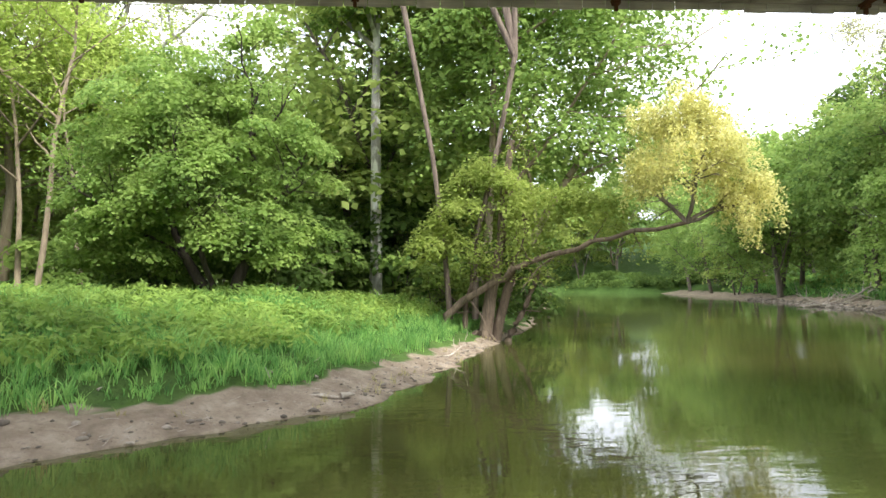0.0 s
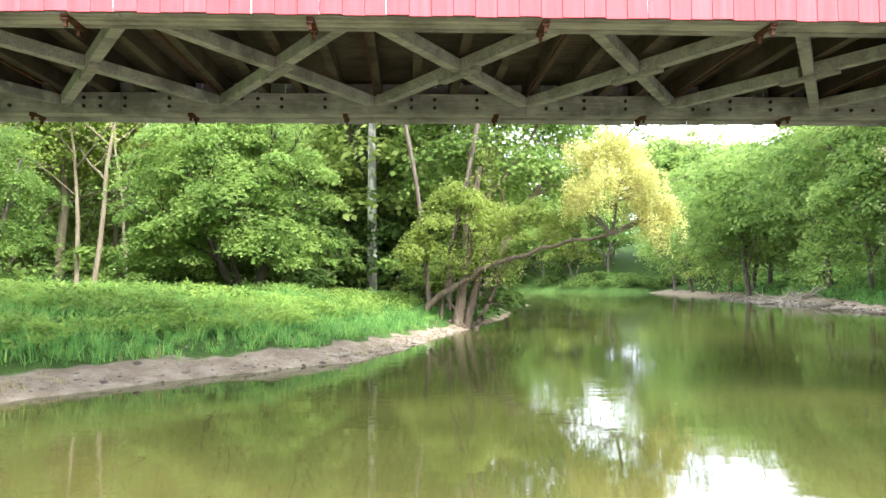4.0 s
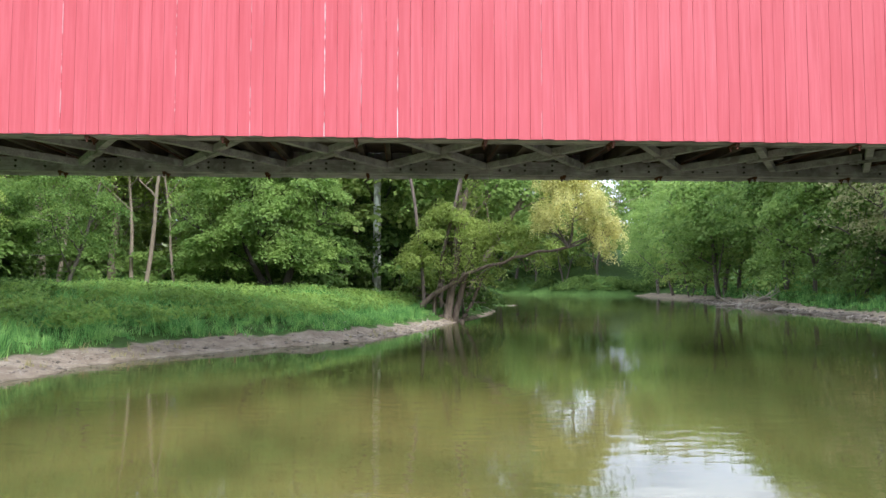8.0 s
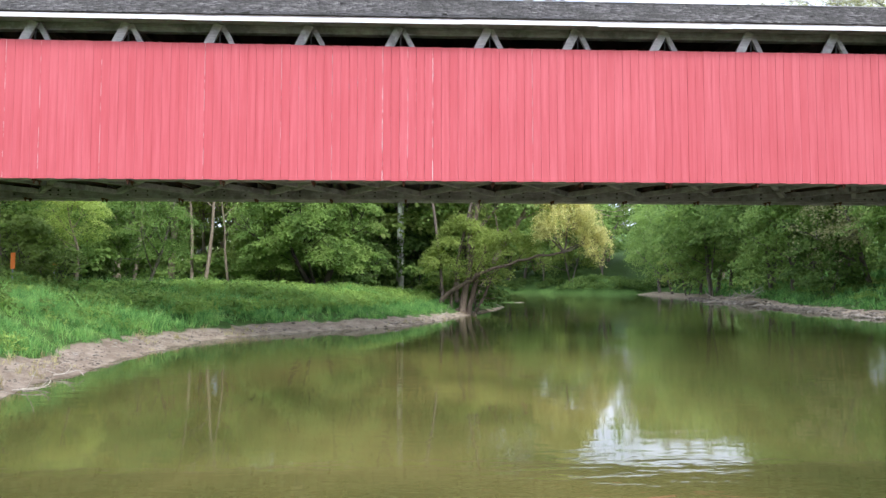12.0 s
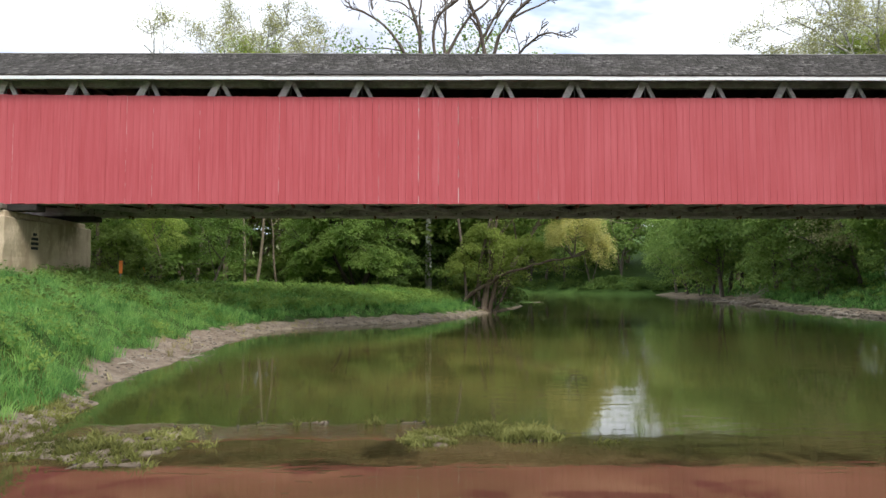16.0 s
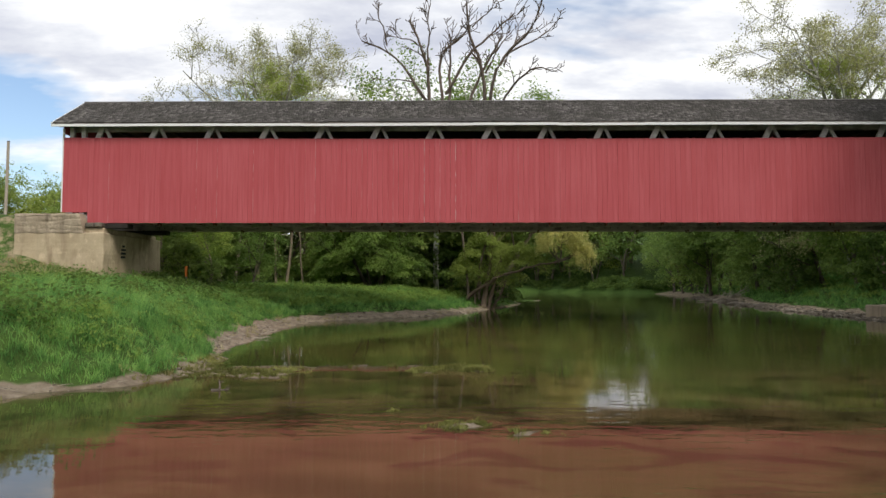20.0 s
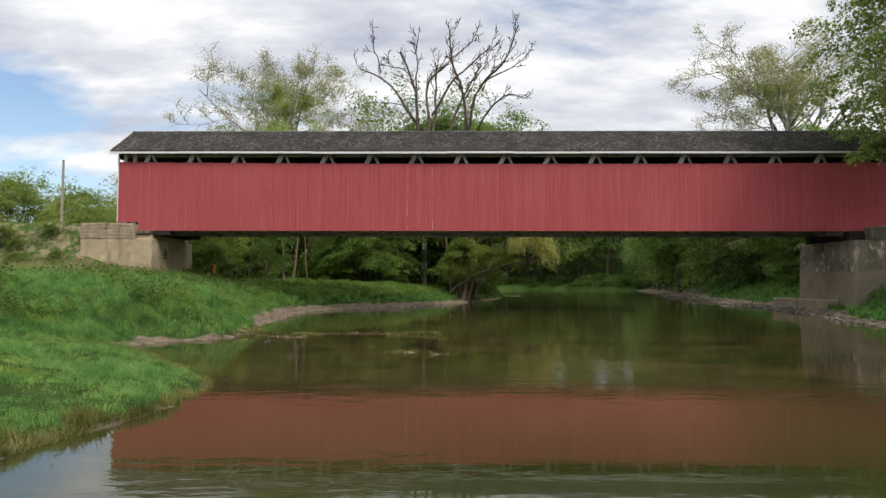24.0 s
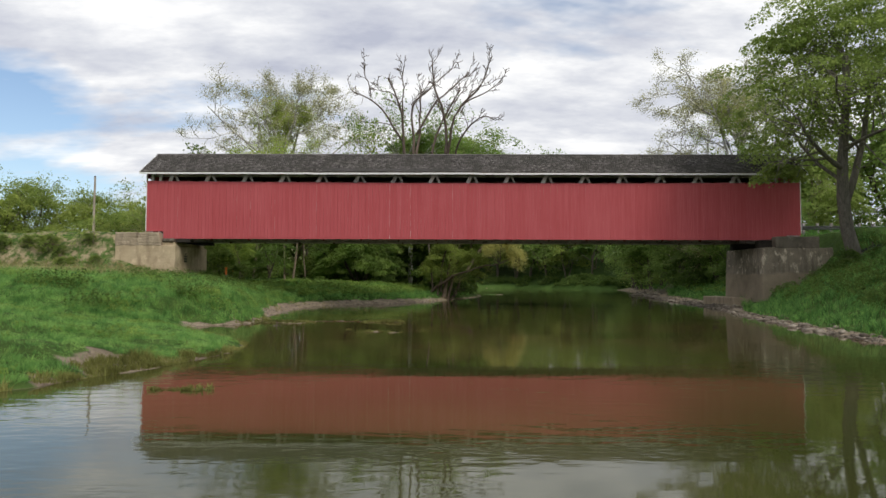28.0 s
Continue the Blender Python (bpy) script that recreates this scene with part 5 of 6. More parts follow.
def build_hero_trees():
    # the round leafy tree on the grassy bank, its dark trunk leaning
    x, y = -5.2, 20.6
    rng = np.random.default_rng(41)
    lines, twigs = [], []
    fork = np.array([(0.45, 0.0, 0.0), (0.25, 0, 0.45), (0.35, 0, 0.95), (0.55, 0, 1.5)])
    lines.append((fork, [0.27, 0.22, 0.2, 0.18]))
    lines.append((np.array([(0.3, 0, 0.1), (-0.3, -0.1, 0.45), (-0.8, -0.1, 0.95), (-1.2, 0, 1.6)]), [0.22, 0.19, 0.17, 0.14]))
    for at, way, ln, r in ((fork[-1], (0.25, 0.1, 1), 5.6, 0.15), (fork[-1], (0.75, -0.2, 0.8), 4.2, 0.11), ((-1.2, 0, 1.6), (-0.5, 0.1, 1), 5.0, 0.12), ((-1.2, 0, 1.6), (-1.0, -0.3, 0.6), 3.8, 0.09), ((-0.3, -0.1, 0.6), (-0.2, -0.6, 1.0), 4.6, 0.1)):
        grow(rng, at, way, ln, r, 3, lines, twigs, 5, 0.25, 0.4, 0.9)
    pts, way = crown_of(boughs(rng, 64000, (-1.0, 0, 4.2), (3.9, 3.3, 3.3), 280, 0.64, low=-0.85), crown_points(rng, twigs, 4000, 0.25), boughs(rng, 2600, (0.9, 0, 8.0), (0.9, 0.8, 1.3), 14, 0.45), boughs(rng, 3000, (-1.8, 0, 7.4), (1.8, 1.5, 1.0), 16, 0.55), boughs(rng, 3600, (2.1, -0.4, 1.9), (1.4, 1.2, 0.7), 18, 0.5), boughs(rng, 5200, (-3.2, -0.5, 1.6), (2.0, 1.6, 1.0), 26, 0.55))
    keep = (pts[:, 2] > np.where(pts[:, 0] < -1.5, 0.25, 0.8) + 0.3 * rng.random(len(pts))) & (((pts[:, 0] - 0.1) ** 2 + (pts[:, 1] + 1.6) ** 2 > 1.1) | (pts[:, 2] > 1.5))
    tree("tree", "round full green tree with a dark leaning trunk", "tree", ground_at(x, y), lines, (pts[keep], way[keep]), M_BARK_DARK, M_LEAF, 0.125, 42)
    # pale tall trunk among the leaves
    rng = np.random.default_rng(43)
    lines, twigs = [], []
    grow(rng, (0, 0, 0), (0.01, 0, 1), 16, 0.30, 3, lines, twigs, 7, 0.1, 0.05, 0.8, lo=0.62)
    pts = crown_of(crown_points(rng, twigs, 4000, 0.4), boughs(rng, 15000, (1.0, 1.5, 13.5), (4.2, 3.4, 4.0), 110, 0.85))
    tree("sycamore", "tall sycamore with a pale mottled white trunk", "tree", ground_at(-0.9, 27.0), lines, pts, M_BARK_PALE, M_LEAF, 0.22, 44)
    # the leaning clump at the water's edge, with its long arching limb
    rng = np.random.default_rng(45)
    lines, twigs = [], []
    stems = ([(0.0, 0, -0.1), (0.2, 0, 1.1), (0.5, -0.05, 2.4), (0.7, 0, 4.2), (1.0, 0.1, 6.4)], 0.25), ([(0.4, 0.2, -0.1), (0.75, 0.2, 1.4), (1.15, 0.15, 2.8), (1.5, 0.2, 4.4)], 0.19), ([(-0.55, 0.1, -0.1), (-0.5, 0.15, 1.2), (-0.1, 0.2, 2.6)], 0.12), ([(0.75, 0.1, -0.1), (1.3, 0.0, 1.0), (1.75, -0.2, 2.1)], 0.13)
    for run, r in stems:
        run = np.array(run)
        run = np.array([[np.interp(t, range(len(run)), run[:, k]) for k in range(3)] for t in np.linspace(0, len(run) - 1, 14)]) + rng.normal(0, 0.025, (14, 3))
        lines.append((run, np.linspace(r, r * 0.45, 14)))
        for i in range(6, 14, 2):
            grow(rng, run[i], (rng.normal(0, 0.7), rng.normal(0, 0.7), 0.5), rng.uniform(0.9, 1.8), 0.035, 1, lines, twigs, 4, 0.0, 0.5)
    arch = np.array([(-1.4, 0.1, -0.1), (-1.33, 0.0, 0.45), (-0.7, -0.2, 1.3), (0.35, -0.6, 1.9), (1.1, -1.0, 2.35), (2.1, -1.5, 2.8), (3.4, -2.2, 3.1), (5.2, -3.3, 3.45)])
    arch = np.array([[np.interp(t, range(8), arch[:, k]) for k in range(3)] for t in np.linspace(0, 7, 22)]) + rng.normal(0, 0.055, (22, 3))
    lines.append((arch, np.linspace(0.15, 0.06, 22)))
    for i in range(5, 21, 2):
        grow(rng, arch[i], (rng.normal(0, 0.5), rng.normal(0, 0.5), rng.choice((-0.6, 0.9))), rng.uniform(0.8, 1.7), 0.03, 1, lines, twigs, 4, 0.0, 0.5)
    for k in range(14):  # roots over the bank edge
        a = rng.uniform(0, 2 * np.pi)
        lines.append((np.array([(0.2 * np.cos(a), 0.2 * np.sin(a), 0.35), (0.55 * np.cos(a), 0.5 * np.sin(a), 0.1), (1.0 * np.cos(a), 0.9 * np.sin(a), -0.25)]), [0.07, 0.05, 0.02]))
    pts = crown_of(crown_points(rng, twigs, 5000, 0.26), boughs(rng, 5200, (0.2, -0.3, 4.2), (1.7, 1.5, 1.3), 60, 0.36, 0.75), boughs(rng, 3800, (3.0, -1.4, 3.7), (1.6, 1.2, 1.1), 46, 0.34, 0.75), boughs(rng, 2400, (-1.3, -0.4, 2.9), (0.9, 0.8, 0.7), 22, 0.3, 0.75))
    clear = pts[0][:, 2] > np.where(pts[0][:, 0] > 2.2, 0.9, 1.7) + 0.4 * rng.random(len(pts[0]))
    pts = (pts[0][clear], pts[1][clear])
    tree("willow_clump", "leaning clump of brown trunks with olive leaves by the water", "tree", ground_at(2.7, 20.6, 0.2), lines, pts, M_BARK_BROWN, M_LEAF_OLIVE, 0.11, 46, 0.2)
    # golden crown at the end of the arching limb: it hangs in wisps
    rng = np.random.default_rng(47)
    lines, twigs = [], []
    foot = Vector(ground_at(2.7, 20.6, 0.2)) + Vector(arch[-1])
    for way in ((0.15, 0, 1), (0.8, 0.1, 0.9), (-0.5, 0.2, 0.9), (0.5, -0.4, 1), (1, 0.3, 0.35), (0.1, 0.6, 0.9)):
        grow(rng, (0, 0, 0), way, rng.uniform(1.4, 2.3), 0.06, 2, lines, twigs, 5, -0.05, 0.4)
    heads = np.concatenate([boughs(rng, 760, (0.1, 0.1, 2.2), (1.75, 1.4, 1.55), 60, 0.42)[0], boughs(rng, 190, (1.5, -0.2, 0.6), (1.0, 0.8, 0.9), 20, 0.34)[0]])
    drop = rng.uniform(0, 0.85, (len(heads), 26, 1)) ** 1.3
    wisp = heads[:, None] + np.concatenate([rng.normal(0, 0.05, (len(heads), 26, 2)) + drop * rng.normal(0, 0.15, (len(heads), 1, 2)), -drop], -1)
    tree("golden_willow", "golden yellow willow crown hanging over the water", "tree", tuple(foot), lines, wisp.reshape(-1, 3), M_BARK, M_LEAF_YELLOW, 0.075, 48, 0.6, 1.3)
    build_dead_tree()
    plain_tree(49, 17.5, 5.6, 36000, 0.20, M_BARK_TAN, M_LEAF, "tall leafy green tree with tan trunks leaning over the river", low=0.12, at=ground_at(3.6, 26.0), stems=2, clumps=260, lean=(0.24, 0.02))
    # big spreading tree on the steep bank beside the bridge end
    rng = np.random.default_rng(55)
    lines, twigs = [], []
    for off, way, ln, r in (((0, 0, 0), (-0.42, 0.0, 1), 12.5, 0.42), ((-0.55, 0.1, 3.6), (0.35, 0.1, 1), 9.0, 0.24)):
        grow(rng, off, way, ln, r, 3, lines, twigs, 8, 0.15, 0.16, 1.0, 0.4, 0.34)
    pts = crown_of(boughs(rng, 44000, (0.9, 0.2, 10.8), (8.6, 6.8, 6.8), 250, 0.95), crown_points(rng, twigs, 10000, 0.35), boughs(rng, 2600, (-4.6, 0.2, 5.2), (2.0, 1.5, 0.9), 26, 0.6))
    tree("tree", "large spreading green tree with a dark trunk on the steep bank", "tree", ground_at(28.3, -3.2), lines, pts, M_BARK_GREY, M_LEAF_LIGHT, 0.18, 56)


def sycamore(seed):
    """A tall airy tree: pale limbs and a thin veil of small young leaves."""
    rng = np.random.default_rng(seed)
    lines, twigs = [], []
    grow(rng, (0, 0, 0), (0, 0, 1), 17, 0.42, 1, lines, [], 3, 0.1, 0.1, 0.7, 0.6, 0.6)
    for k in range(11):
        a = k * 2.4 + rng.uniform(-0.3, 0.3)
        lean = rng.uniform(0.4, 1.15)
        grow(rng, (0, 0, 9.5 + 0.6 * k), (math.cos(a) * lean, math.sin(a) * lean, 1), rng.uniform(9, 13) * (1.1 - 0.035 * k), 0.17, 3, lines, twigs, 5, 0.08, 0.3, 0.85, 0.3, 0.25)
    lines = [(p, np.maximum(r, 0.03)) for p, r in lines]
    ob = tree("sycamore", "tall pale sycamore with thin young leaves", "tree", (0, 0, 0), lines, crown_points(rng, twigs, 46000, 0.34), M_BARK_PALE, M_LEAF_PALE, 0.14, seed, group="sycamores")
    inner = np.array(twigs)
    inner = inner[np.linalg.norm((inner - (-1.0, -1.5, 16.5)) / (5.5, 5.5, 4.5), axis=1) < 1]
    v, q = leaf_quads(crown_points(rng, inner, 15000, 0.36), 0.15, rng)
    part_mesh("inner_crown", mesh_arrays("inner_crown", v, q, [], M_LEAF_LIME), ob, "yellow-green tufts of young leaves")
    return ob


def undergrowth(name, label, xy, tall, size, material, seed):
    """Leafy growth in mounds and sprays that closes the foot of the woods."""
    rng = np.random.default_rng(seed)
    per = 70
    hub = xy[:: per]
    z = height(hub[:, 0], hub[:, 1]) + tall * (0.55 + 0.45 * wobble(hub[:, 0], hub[:, 1], 0.8)) * rng.uniform(0.0, 0.9, len(hub))
    r = np.clip(size * 3.3, 0.5, 2.6) * rng.lognormal(0, 0.25, len(hub))
    k = np.repeat(np.arange(len(hub)), per)
    u = rng.normal(0, 1, (len(k), 3))
    u /= np.linalg.norm(u, axis=1, keepdims=True)
    u[:, 2] = np.abs(u[:, 2])
    p = u * (r[k] * rng.uniform(0.6, 1.1, len(k)))[:, None] * (1, 1, 0.55)
    v, q = leaf_cards(np.column_stack([hub, z])[k] + p, u * (0.6, 0.6, 1) + (0, 0, 0.4), size, rng)
    tagged(new(name, mesh_arrays(name, v, q, [], material)), label, "undergrowth", kind="stuff")


def build_undergrowth():
    rng = np.random.default_rng(91)
    def field(n, x0, x1, y0, y1):
        return np.column_stack([rng.uniform(x0, x1, n), rng.uniform(y0, y1, n)])
    xy = np.concatenate([field(9000, -32, 3, 24.5, 31), field(6000, -34, -15, 15, 25), field(5000, -34, 6, 31, 40)])
    undergrowth("undergrowth", "leafy green undergrowth at the foot of the left bank woods", xy, 3.4, 0.26, M_LEAF, 92)
    undergrowth("woodland_backing", "dense green woodland behind the clearing", np.concatenate([field(22000, -46, 3, 41, 48), field(9000, -24, -6, 33, 38)]), 9.5, 0.36, M_LEAF_LIGHT, 95)
    undergrowth("hedgerow", "light green hedgerow beyond the road", field(62000, -110, -34, 60, 70), 13.0, 0.36, M_LEAF_LIGHT, 96)
    y = rng.uniform(9, 95, 15000)
    xy = np.column_stack([shore(y)[1] + 11.0 + 0.02 * y + rng.uniform(0, 8, len(y)), y])
    undergrowth("undergrowth", "leafy undergrowth along the wooded right bank", xy, 2.4, 0.30, M_LEAF_DARK, 93)
    y = rng.uniform(7, 110, 14000)
    xy = np.column_stack([shore(y)[1] + 16 + 0.03 * y + rng.uniform(0, 7, len(y)), y])
    xy = xy[~((xy[:, 1] < 13) & (xy[:, 0] > 27))]
    undergrowth("woodland_backing", "dense green woodland on the right bank slope", xy, 9.0, 0.42, M_LEAF_DARK, 98)
    y = rng.uniform(14, 80, 16000)
    xy = np.column_stack([shore(y)[1] + 3.4 + 0.02 * y + rng.uniform(0, 5.5, len(y)), y])
    undergrowth("undergrowth", "low green growth under the right bank trees", xy, 0.5, 0.15, M_WEED, 101)
    x = rng.uniform(-30, 46, 14000)
    xy = np.column_stack([x, np.interp(x, FAR_X, FAR_Y) + 0.8 + rng.uniform(0, 6, len(x))])
    undergrowth("undergrowth", "dark leafy bushes along the far bank at the river bend", xy, 2.2, 0.40, M_LEAF_DARK, 100)
    x = rng.uniform(-60, 90, 12000)
    xy = np.column_stack([x, np.interp(x, FAR_X, FAR_Y) + 24 + rng.uniform(0, 12, len(x))])
    undergrowth("far_woods", "hazy green woods closing the far river bend", xy, 12.0, 0.7, M_LEAF, 97)


def build_woods():
    kinds = {
        "near": plain_tree(68, 12, 3.9, 15000, 0.165, M_BARK_TAN, M_LEAF_LIME, "slender light green tree with a tan trunk", group="woodland trees", low=0.30, clumps=150),
        "full": plain_tree(69, 11, 4.2, 21000, 0.175, M_BARK, M_LEAF, "full leafy green tree beside the clearing", group="woodland trees", low=0.10, clumps=170),
        "green": plain_tree(61, 14, 4.6, 6500, 0.44, M_BARK, M_LEAF, "full green woodland tree", group="woodland trees", low=0.12),
        "light": plain_tree(62, 13, 3.8, 6500, 0.34, M_BARK_TAN, M_LEAF_LIGHT, "slender tree with light green spring leaves", group="woodland trees", low=0.3, stems=2),
        "deep": plain_tree(63, 15, 4.8, 6500, 0.46, M_BARK, M_LEAF_DARK, "dense dark green woodland tree", group="woodland trees", low=0.08),
        "olive": plain_tree(64, 9, 3.6, 6000, 0.28, M_BARK, M_LEAF_OLIVE, "low olive green tree with several stems", group="woodland trees", low=0.05, stems=3),
        "shrub": plain_tree(65, 3.2, 1.9, 3000, 0.20, M_BARK, M_LEAF_LIGHT, "leafy light green shrub on the bank", "shrub", group="shrubs", low=0.0, stems=3, clumps=40),
        "dusk": plain_tree(66, 3.6, 2.2, 3200, 0.24, M_BARK, M_LEAF_DARK, "deep green shrub with leaves darkened for the shade of the trees", "shrub", group="shrubs", low=0.0, stems=3, clumps=40),
        "bank": plain_tree(75, 11, 4.7, 15000, 0.24, M_BARK, M_LEAF, "spreading green tree overhanging the grassy bank", group="woodland trees", low=0.05, clumps=150, lean=(-0.08, 0)),
        "bank_light": plain_tree(76, 11.5, 4.6, 14000, 0.24, M_BARK, M_LEAF_LIGHT, "spreading yellow-green tree above the grassy bank", group="woodland trees", low=0.08, clumps=140, lean=(-0.1, 0.05)),
        "bank_pale": plain_tree(77, 11, 4.0, 12000, 0.20, M_BARK, M_LEAF_PALE, "pale silvery green tree on the wooded bank", group="woodland trees", low=0.10, clumps=130, lean=(-0.1, 0)),
        "slim": plain_tree(74, 12, 2.2, 3800, 0.15, M_BARK_TAN, M_LEAF_LIME, "slim young tree with a bare tan trunk", group="woodland trees", low=0.35, sparse=True),
        "syc": sycamore(71),
    }
    plan = [
        # left bank, near the clearing
        ("slim", -12.9, 24.4, 1.15, 0.5), ("slim", -13.8, 24.9, 1.05, 2.5), ("slim", -11.6, 25.2, 0.8, 4.0), ("slim", -16.4, 22.5, 1.05, 1.2),
        ("near", -16.4, 28.5, 1.15, 0.8), ("near", -12.6, 30.5, 0.92, 2.0), ("near", -18.0, 24.0, 1.05, 4.0), ("near", -10.0, 30, 0.72, 0.3), ("full", -6.5, 31, 0.74, 1.1), ("green", -12, 38, 0.55, 2.0), ("green", -7, 39, 0.62, 4.0), ("green", -2, 38, 0.8, 1.0), ("light", -17, 42, 0.8, 3.0), ("light", -24, 36, 0.85, 5.0), ("light", -28, 31, 0.66, 0.5),  ("full", -9.5, 34.5, 0.75, 5.5), 
        ("bank_light", -0.9, 31.0, 1.45, 2.2), ("full", -3.4, 31.5, 0.85, 1.0), ("full", 4.6, 33.0, 1.72, 4.4), ("deep", 0.0, 36, 0.85, 0.9), ("full", -5.2, 29.5, 0.72, 4.0),
        ("light", -19.5, 29, 0.95, 3.3), ("light", -23, 26, 0.9, 5.0), ("near", -20, 24.5, 0.95, 1.4), ("light", -25, 22, 0.66, 2.7), ("light", -15.5, 34, 0.9, 1.9), ("light", -20, 37, 0.8, 3.9),
        ("full", -13.8, 18.0, 0.52, 0.2), ("full", -16.8, 16.5, 0.55, 2.5), ("near", -16.8, 10.4, 0.48, 3.0), ("near", -14.4, 11.8, 0.36, 1.0), ("full", -19.0, 14.5, 0.7, 4.1), ("deep", -21, 15.5, 0.55, 0.6),
        ("olive", 4.6, 33.5, 0.8, 0.4), ("olive", 4.2, 38.0, 0.7, 1.9),
        # right bank
        ("bank", 34.8, 46.5, 1.3, 0.5), ("bank", 32.0, 38, 1.0, 2.6), ("bank_light", 36.5, 42, 1.25, 1.2), ("bank_pale", 32.6, 29, 1.0, 3.9), ("bank", 34.5, 34, 1.15, 5.5), ("bank", 31.2, 22.0, 0.85, 0.2),
        ("near", 31.0, 18.5, 0.8, 1.7), ("bank", 35, 24, 1.2, 3.0), ("full", 30.8, 12.0, 0.6, 4.2), ("bank_light", 38.5, 53, 1.4, 4.4), ("green", 37, 63, 1.0, 2.3), ("bank", 34, 58, 1.45, 0.8), ("deep", 40, 48, 1.05, 0.1),
        ("deep", 42, 58, 1.1, 3.7), ("bank", 37.2, 60, 1.2, 5.0), ("olive", 36.5, 71, 0.9, 2.9), ("green", 43, 80, 0.9, 1.3), ("deep", 46, 72, 1.15, 5.1), ("green", 46, 96, 1.0, 0.6), ("light", 49, 88, 1.6, 3.3),
        ("green", 52, 105, 1.5, 2.2), ("green", 50, 118, 1.55, 4.6), ("olive", 48.5, 106, 1.3, 1.5), ("light", 57, 120, 1.75, 0.9), ("light", 56, 138, 1.7, 2.8), ("green", 62, 150, 1.7, 4.0),
        # the far bank, where the river turns away
        ("green", 36.5, 112, 1.05, 0.6), ("olive", 31.5, 117, 1.55, 3.0), ("bank", 27.5, 124, 1.52, 0.5), ("green", 24, 129, 1.34, 2.5), ("olive", 20.5, 130, 1.71, 4.5), ("deep", 16, 134, 1.34, 1.5), ("green", 11, 137, 1.4, 3.5), ("olive", 5, 139, 1.71, 5.5), ("deep", 0, 142, 1.46, 0.7), ("green", -7, 145, 1.34, 0.7), ("light", 39, 121, 1.15, 1.0), ("light", 33, 128, 1.2, 3.2), ("light", 28, 136, 1.83, 5.6), ("green", 22, 141, 1.71, 1.6), ("deep", 14, 146, 1.71, 2.6), ("green", 5, 150, 1.83, 0.6), ("deep", -4, 153, 1.83, 3.6), ("light", 43, 130, 1.25, 0.9), ("green", 37, 140, 1.25, 2.7), ("light", 30, 148, 1.3, 4.3), ("deep", 20, 153, 1.95, 1.8), ("green", -14, 150, 1.71, 3.5), ("deep", -22, 156, 1.83, 0.2),
        # behind the clump, on the near side of the bend
        ("full", 2.6, 43, 0.95, 0.8), ("deep", -1.5, 48, 1.0, 2.0), ("green", -7, 52, 1.0, 4.8), ("deep", -14, 55, 1.0, 1.0),
        # fields and tree line beyond the road
        ("bank_light", -62, 78, 1.32, 0.2), ("bank_light", -54, 74, 1.25, 1.6), ("bank_light", -70, 70, 1.32, 3.0), ("bank_light", -48, 80, 1.25, 4.4), ("bank", -44, 72, 1.32, 5.5), ("bank", -38, 70, 1.25, 2.4), ("olive", -58, 66, 1.45, 0.9), ("bank_light", -66, 67, 1.19, 0.9), ("bank", -51, 69, 0.92, 2.9), ("bank", -80, 66, 1.32, 3.8), ("bank", -34, 64, 1.25, 1.1), ("olive", -46, 62, 1.32, 2.9), ("olive", -68, 60, 1.45, 5.0), ("bank_light", -90, 60, 1.32, 0.4), ("bank", -29, 58, 1.32, 4.1), ("deep", -26, 46, 1.0, 2.2), ("bank", -30, 40, 0.5, 0.8), ("bank", -35, 50, 0.5, 3.4),
        # right hand, above the road
        ("light", 40, 22, 0.85, 1.1), ("light", 45, 30, 1.0, 2.5), ("green", 50, 26, 1.0, 4.0), ("light", 37.5, 14, 0.62, 5.2), ("green", 44, 12, 0.8, 0.5), ("light", 52, 16, 0.9, 3.1),
        # sycamores above the roof
        ("syc", -18.0, 40, 1.04, 1.0), ("syc", 36.2, 31, 1.08, 3.3), ("syc", 54, 122, 1.2, 0.7), ("full", 40.5, 92, 1.35, 2.0), ("full", 38.0, 80, 1.2, 4.0), ("full", 47, 106, 1.5, 0.4), ("full", 37.0, 68, 1.05, 5.0), 
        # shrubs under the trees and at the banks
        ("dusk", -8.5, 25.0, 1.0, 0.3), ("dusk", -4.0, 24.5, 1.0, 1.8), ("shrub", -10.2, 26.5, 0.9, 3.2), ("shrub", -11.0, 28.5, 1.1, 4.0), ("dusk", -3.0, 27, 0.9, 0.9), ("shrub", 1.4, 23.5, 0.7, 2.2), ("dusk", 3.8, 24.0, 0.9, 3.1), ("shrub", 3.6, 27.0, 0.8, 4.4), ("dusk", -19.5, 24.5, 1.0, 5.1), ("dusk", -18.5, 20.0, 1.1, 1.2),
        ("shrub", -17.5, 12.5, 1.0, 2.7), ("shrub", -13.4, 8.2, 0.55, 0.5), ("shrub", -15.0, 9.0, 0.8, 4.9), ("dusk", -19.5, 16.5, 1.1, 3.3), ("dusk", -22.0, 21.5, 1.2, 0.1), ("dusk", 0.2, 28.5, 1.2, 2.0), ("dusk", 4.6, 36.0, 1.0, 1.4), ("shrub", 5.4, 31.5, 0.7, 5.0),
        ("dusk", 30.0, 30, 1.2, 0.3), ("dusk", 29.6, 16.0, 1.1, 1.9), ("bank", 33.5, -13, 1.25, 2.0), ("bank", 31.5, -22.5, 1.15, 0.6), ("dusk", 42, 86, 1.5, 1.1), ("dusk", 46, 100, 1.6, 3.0),
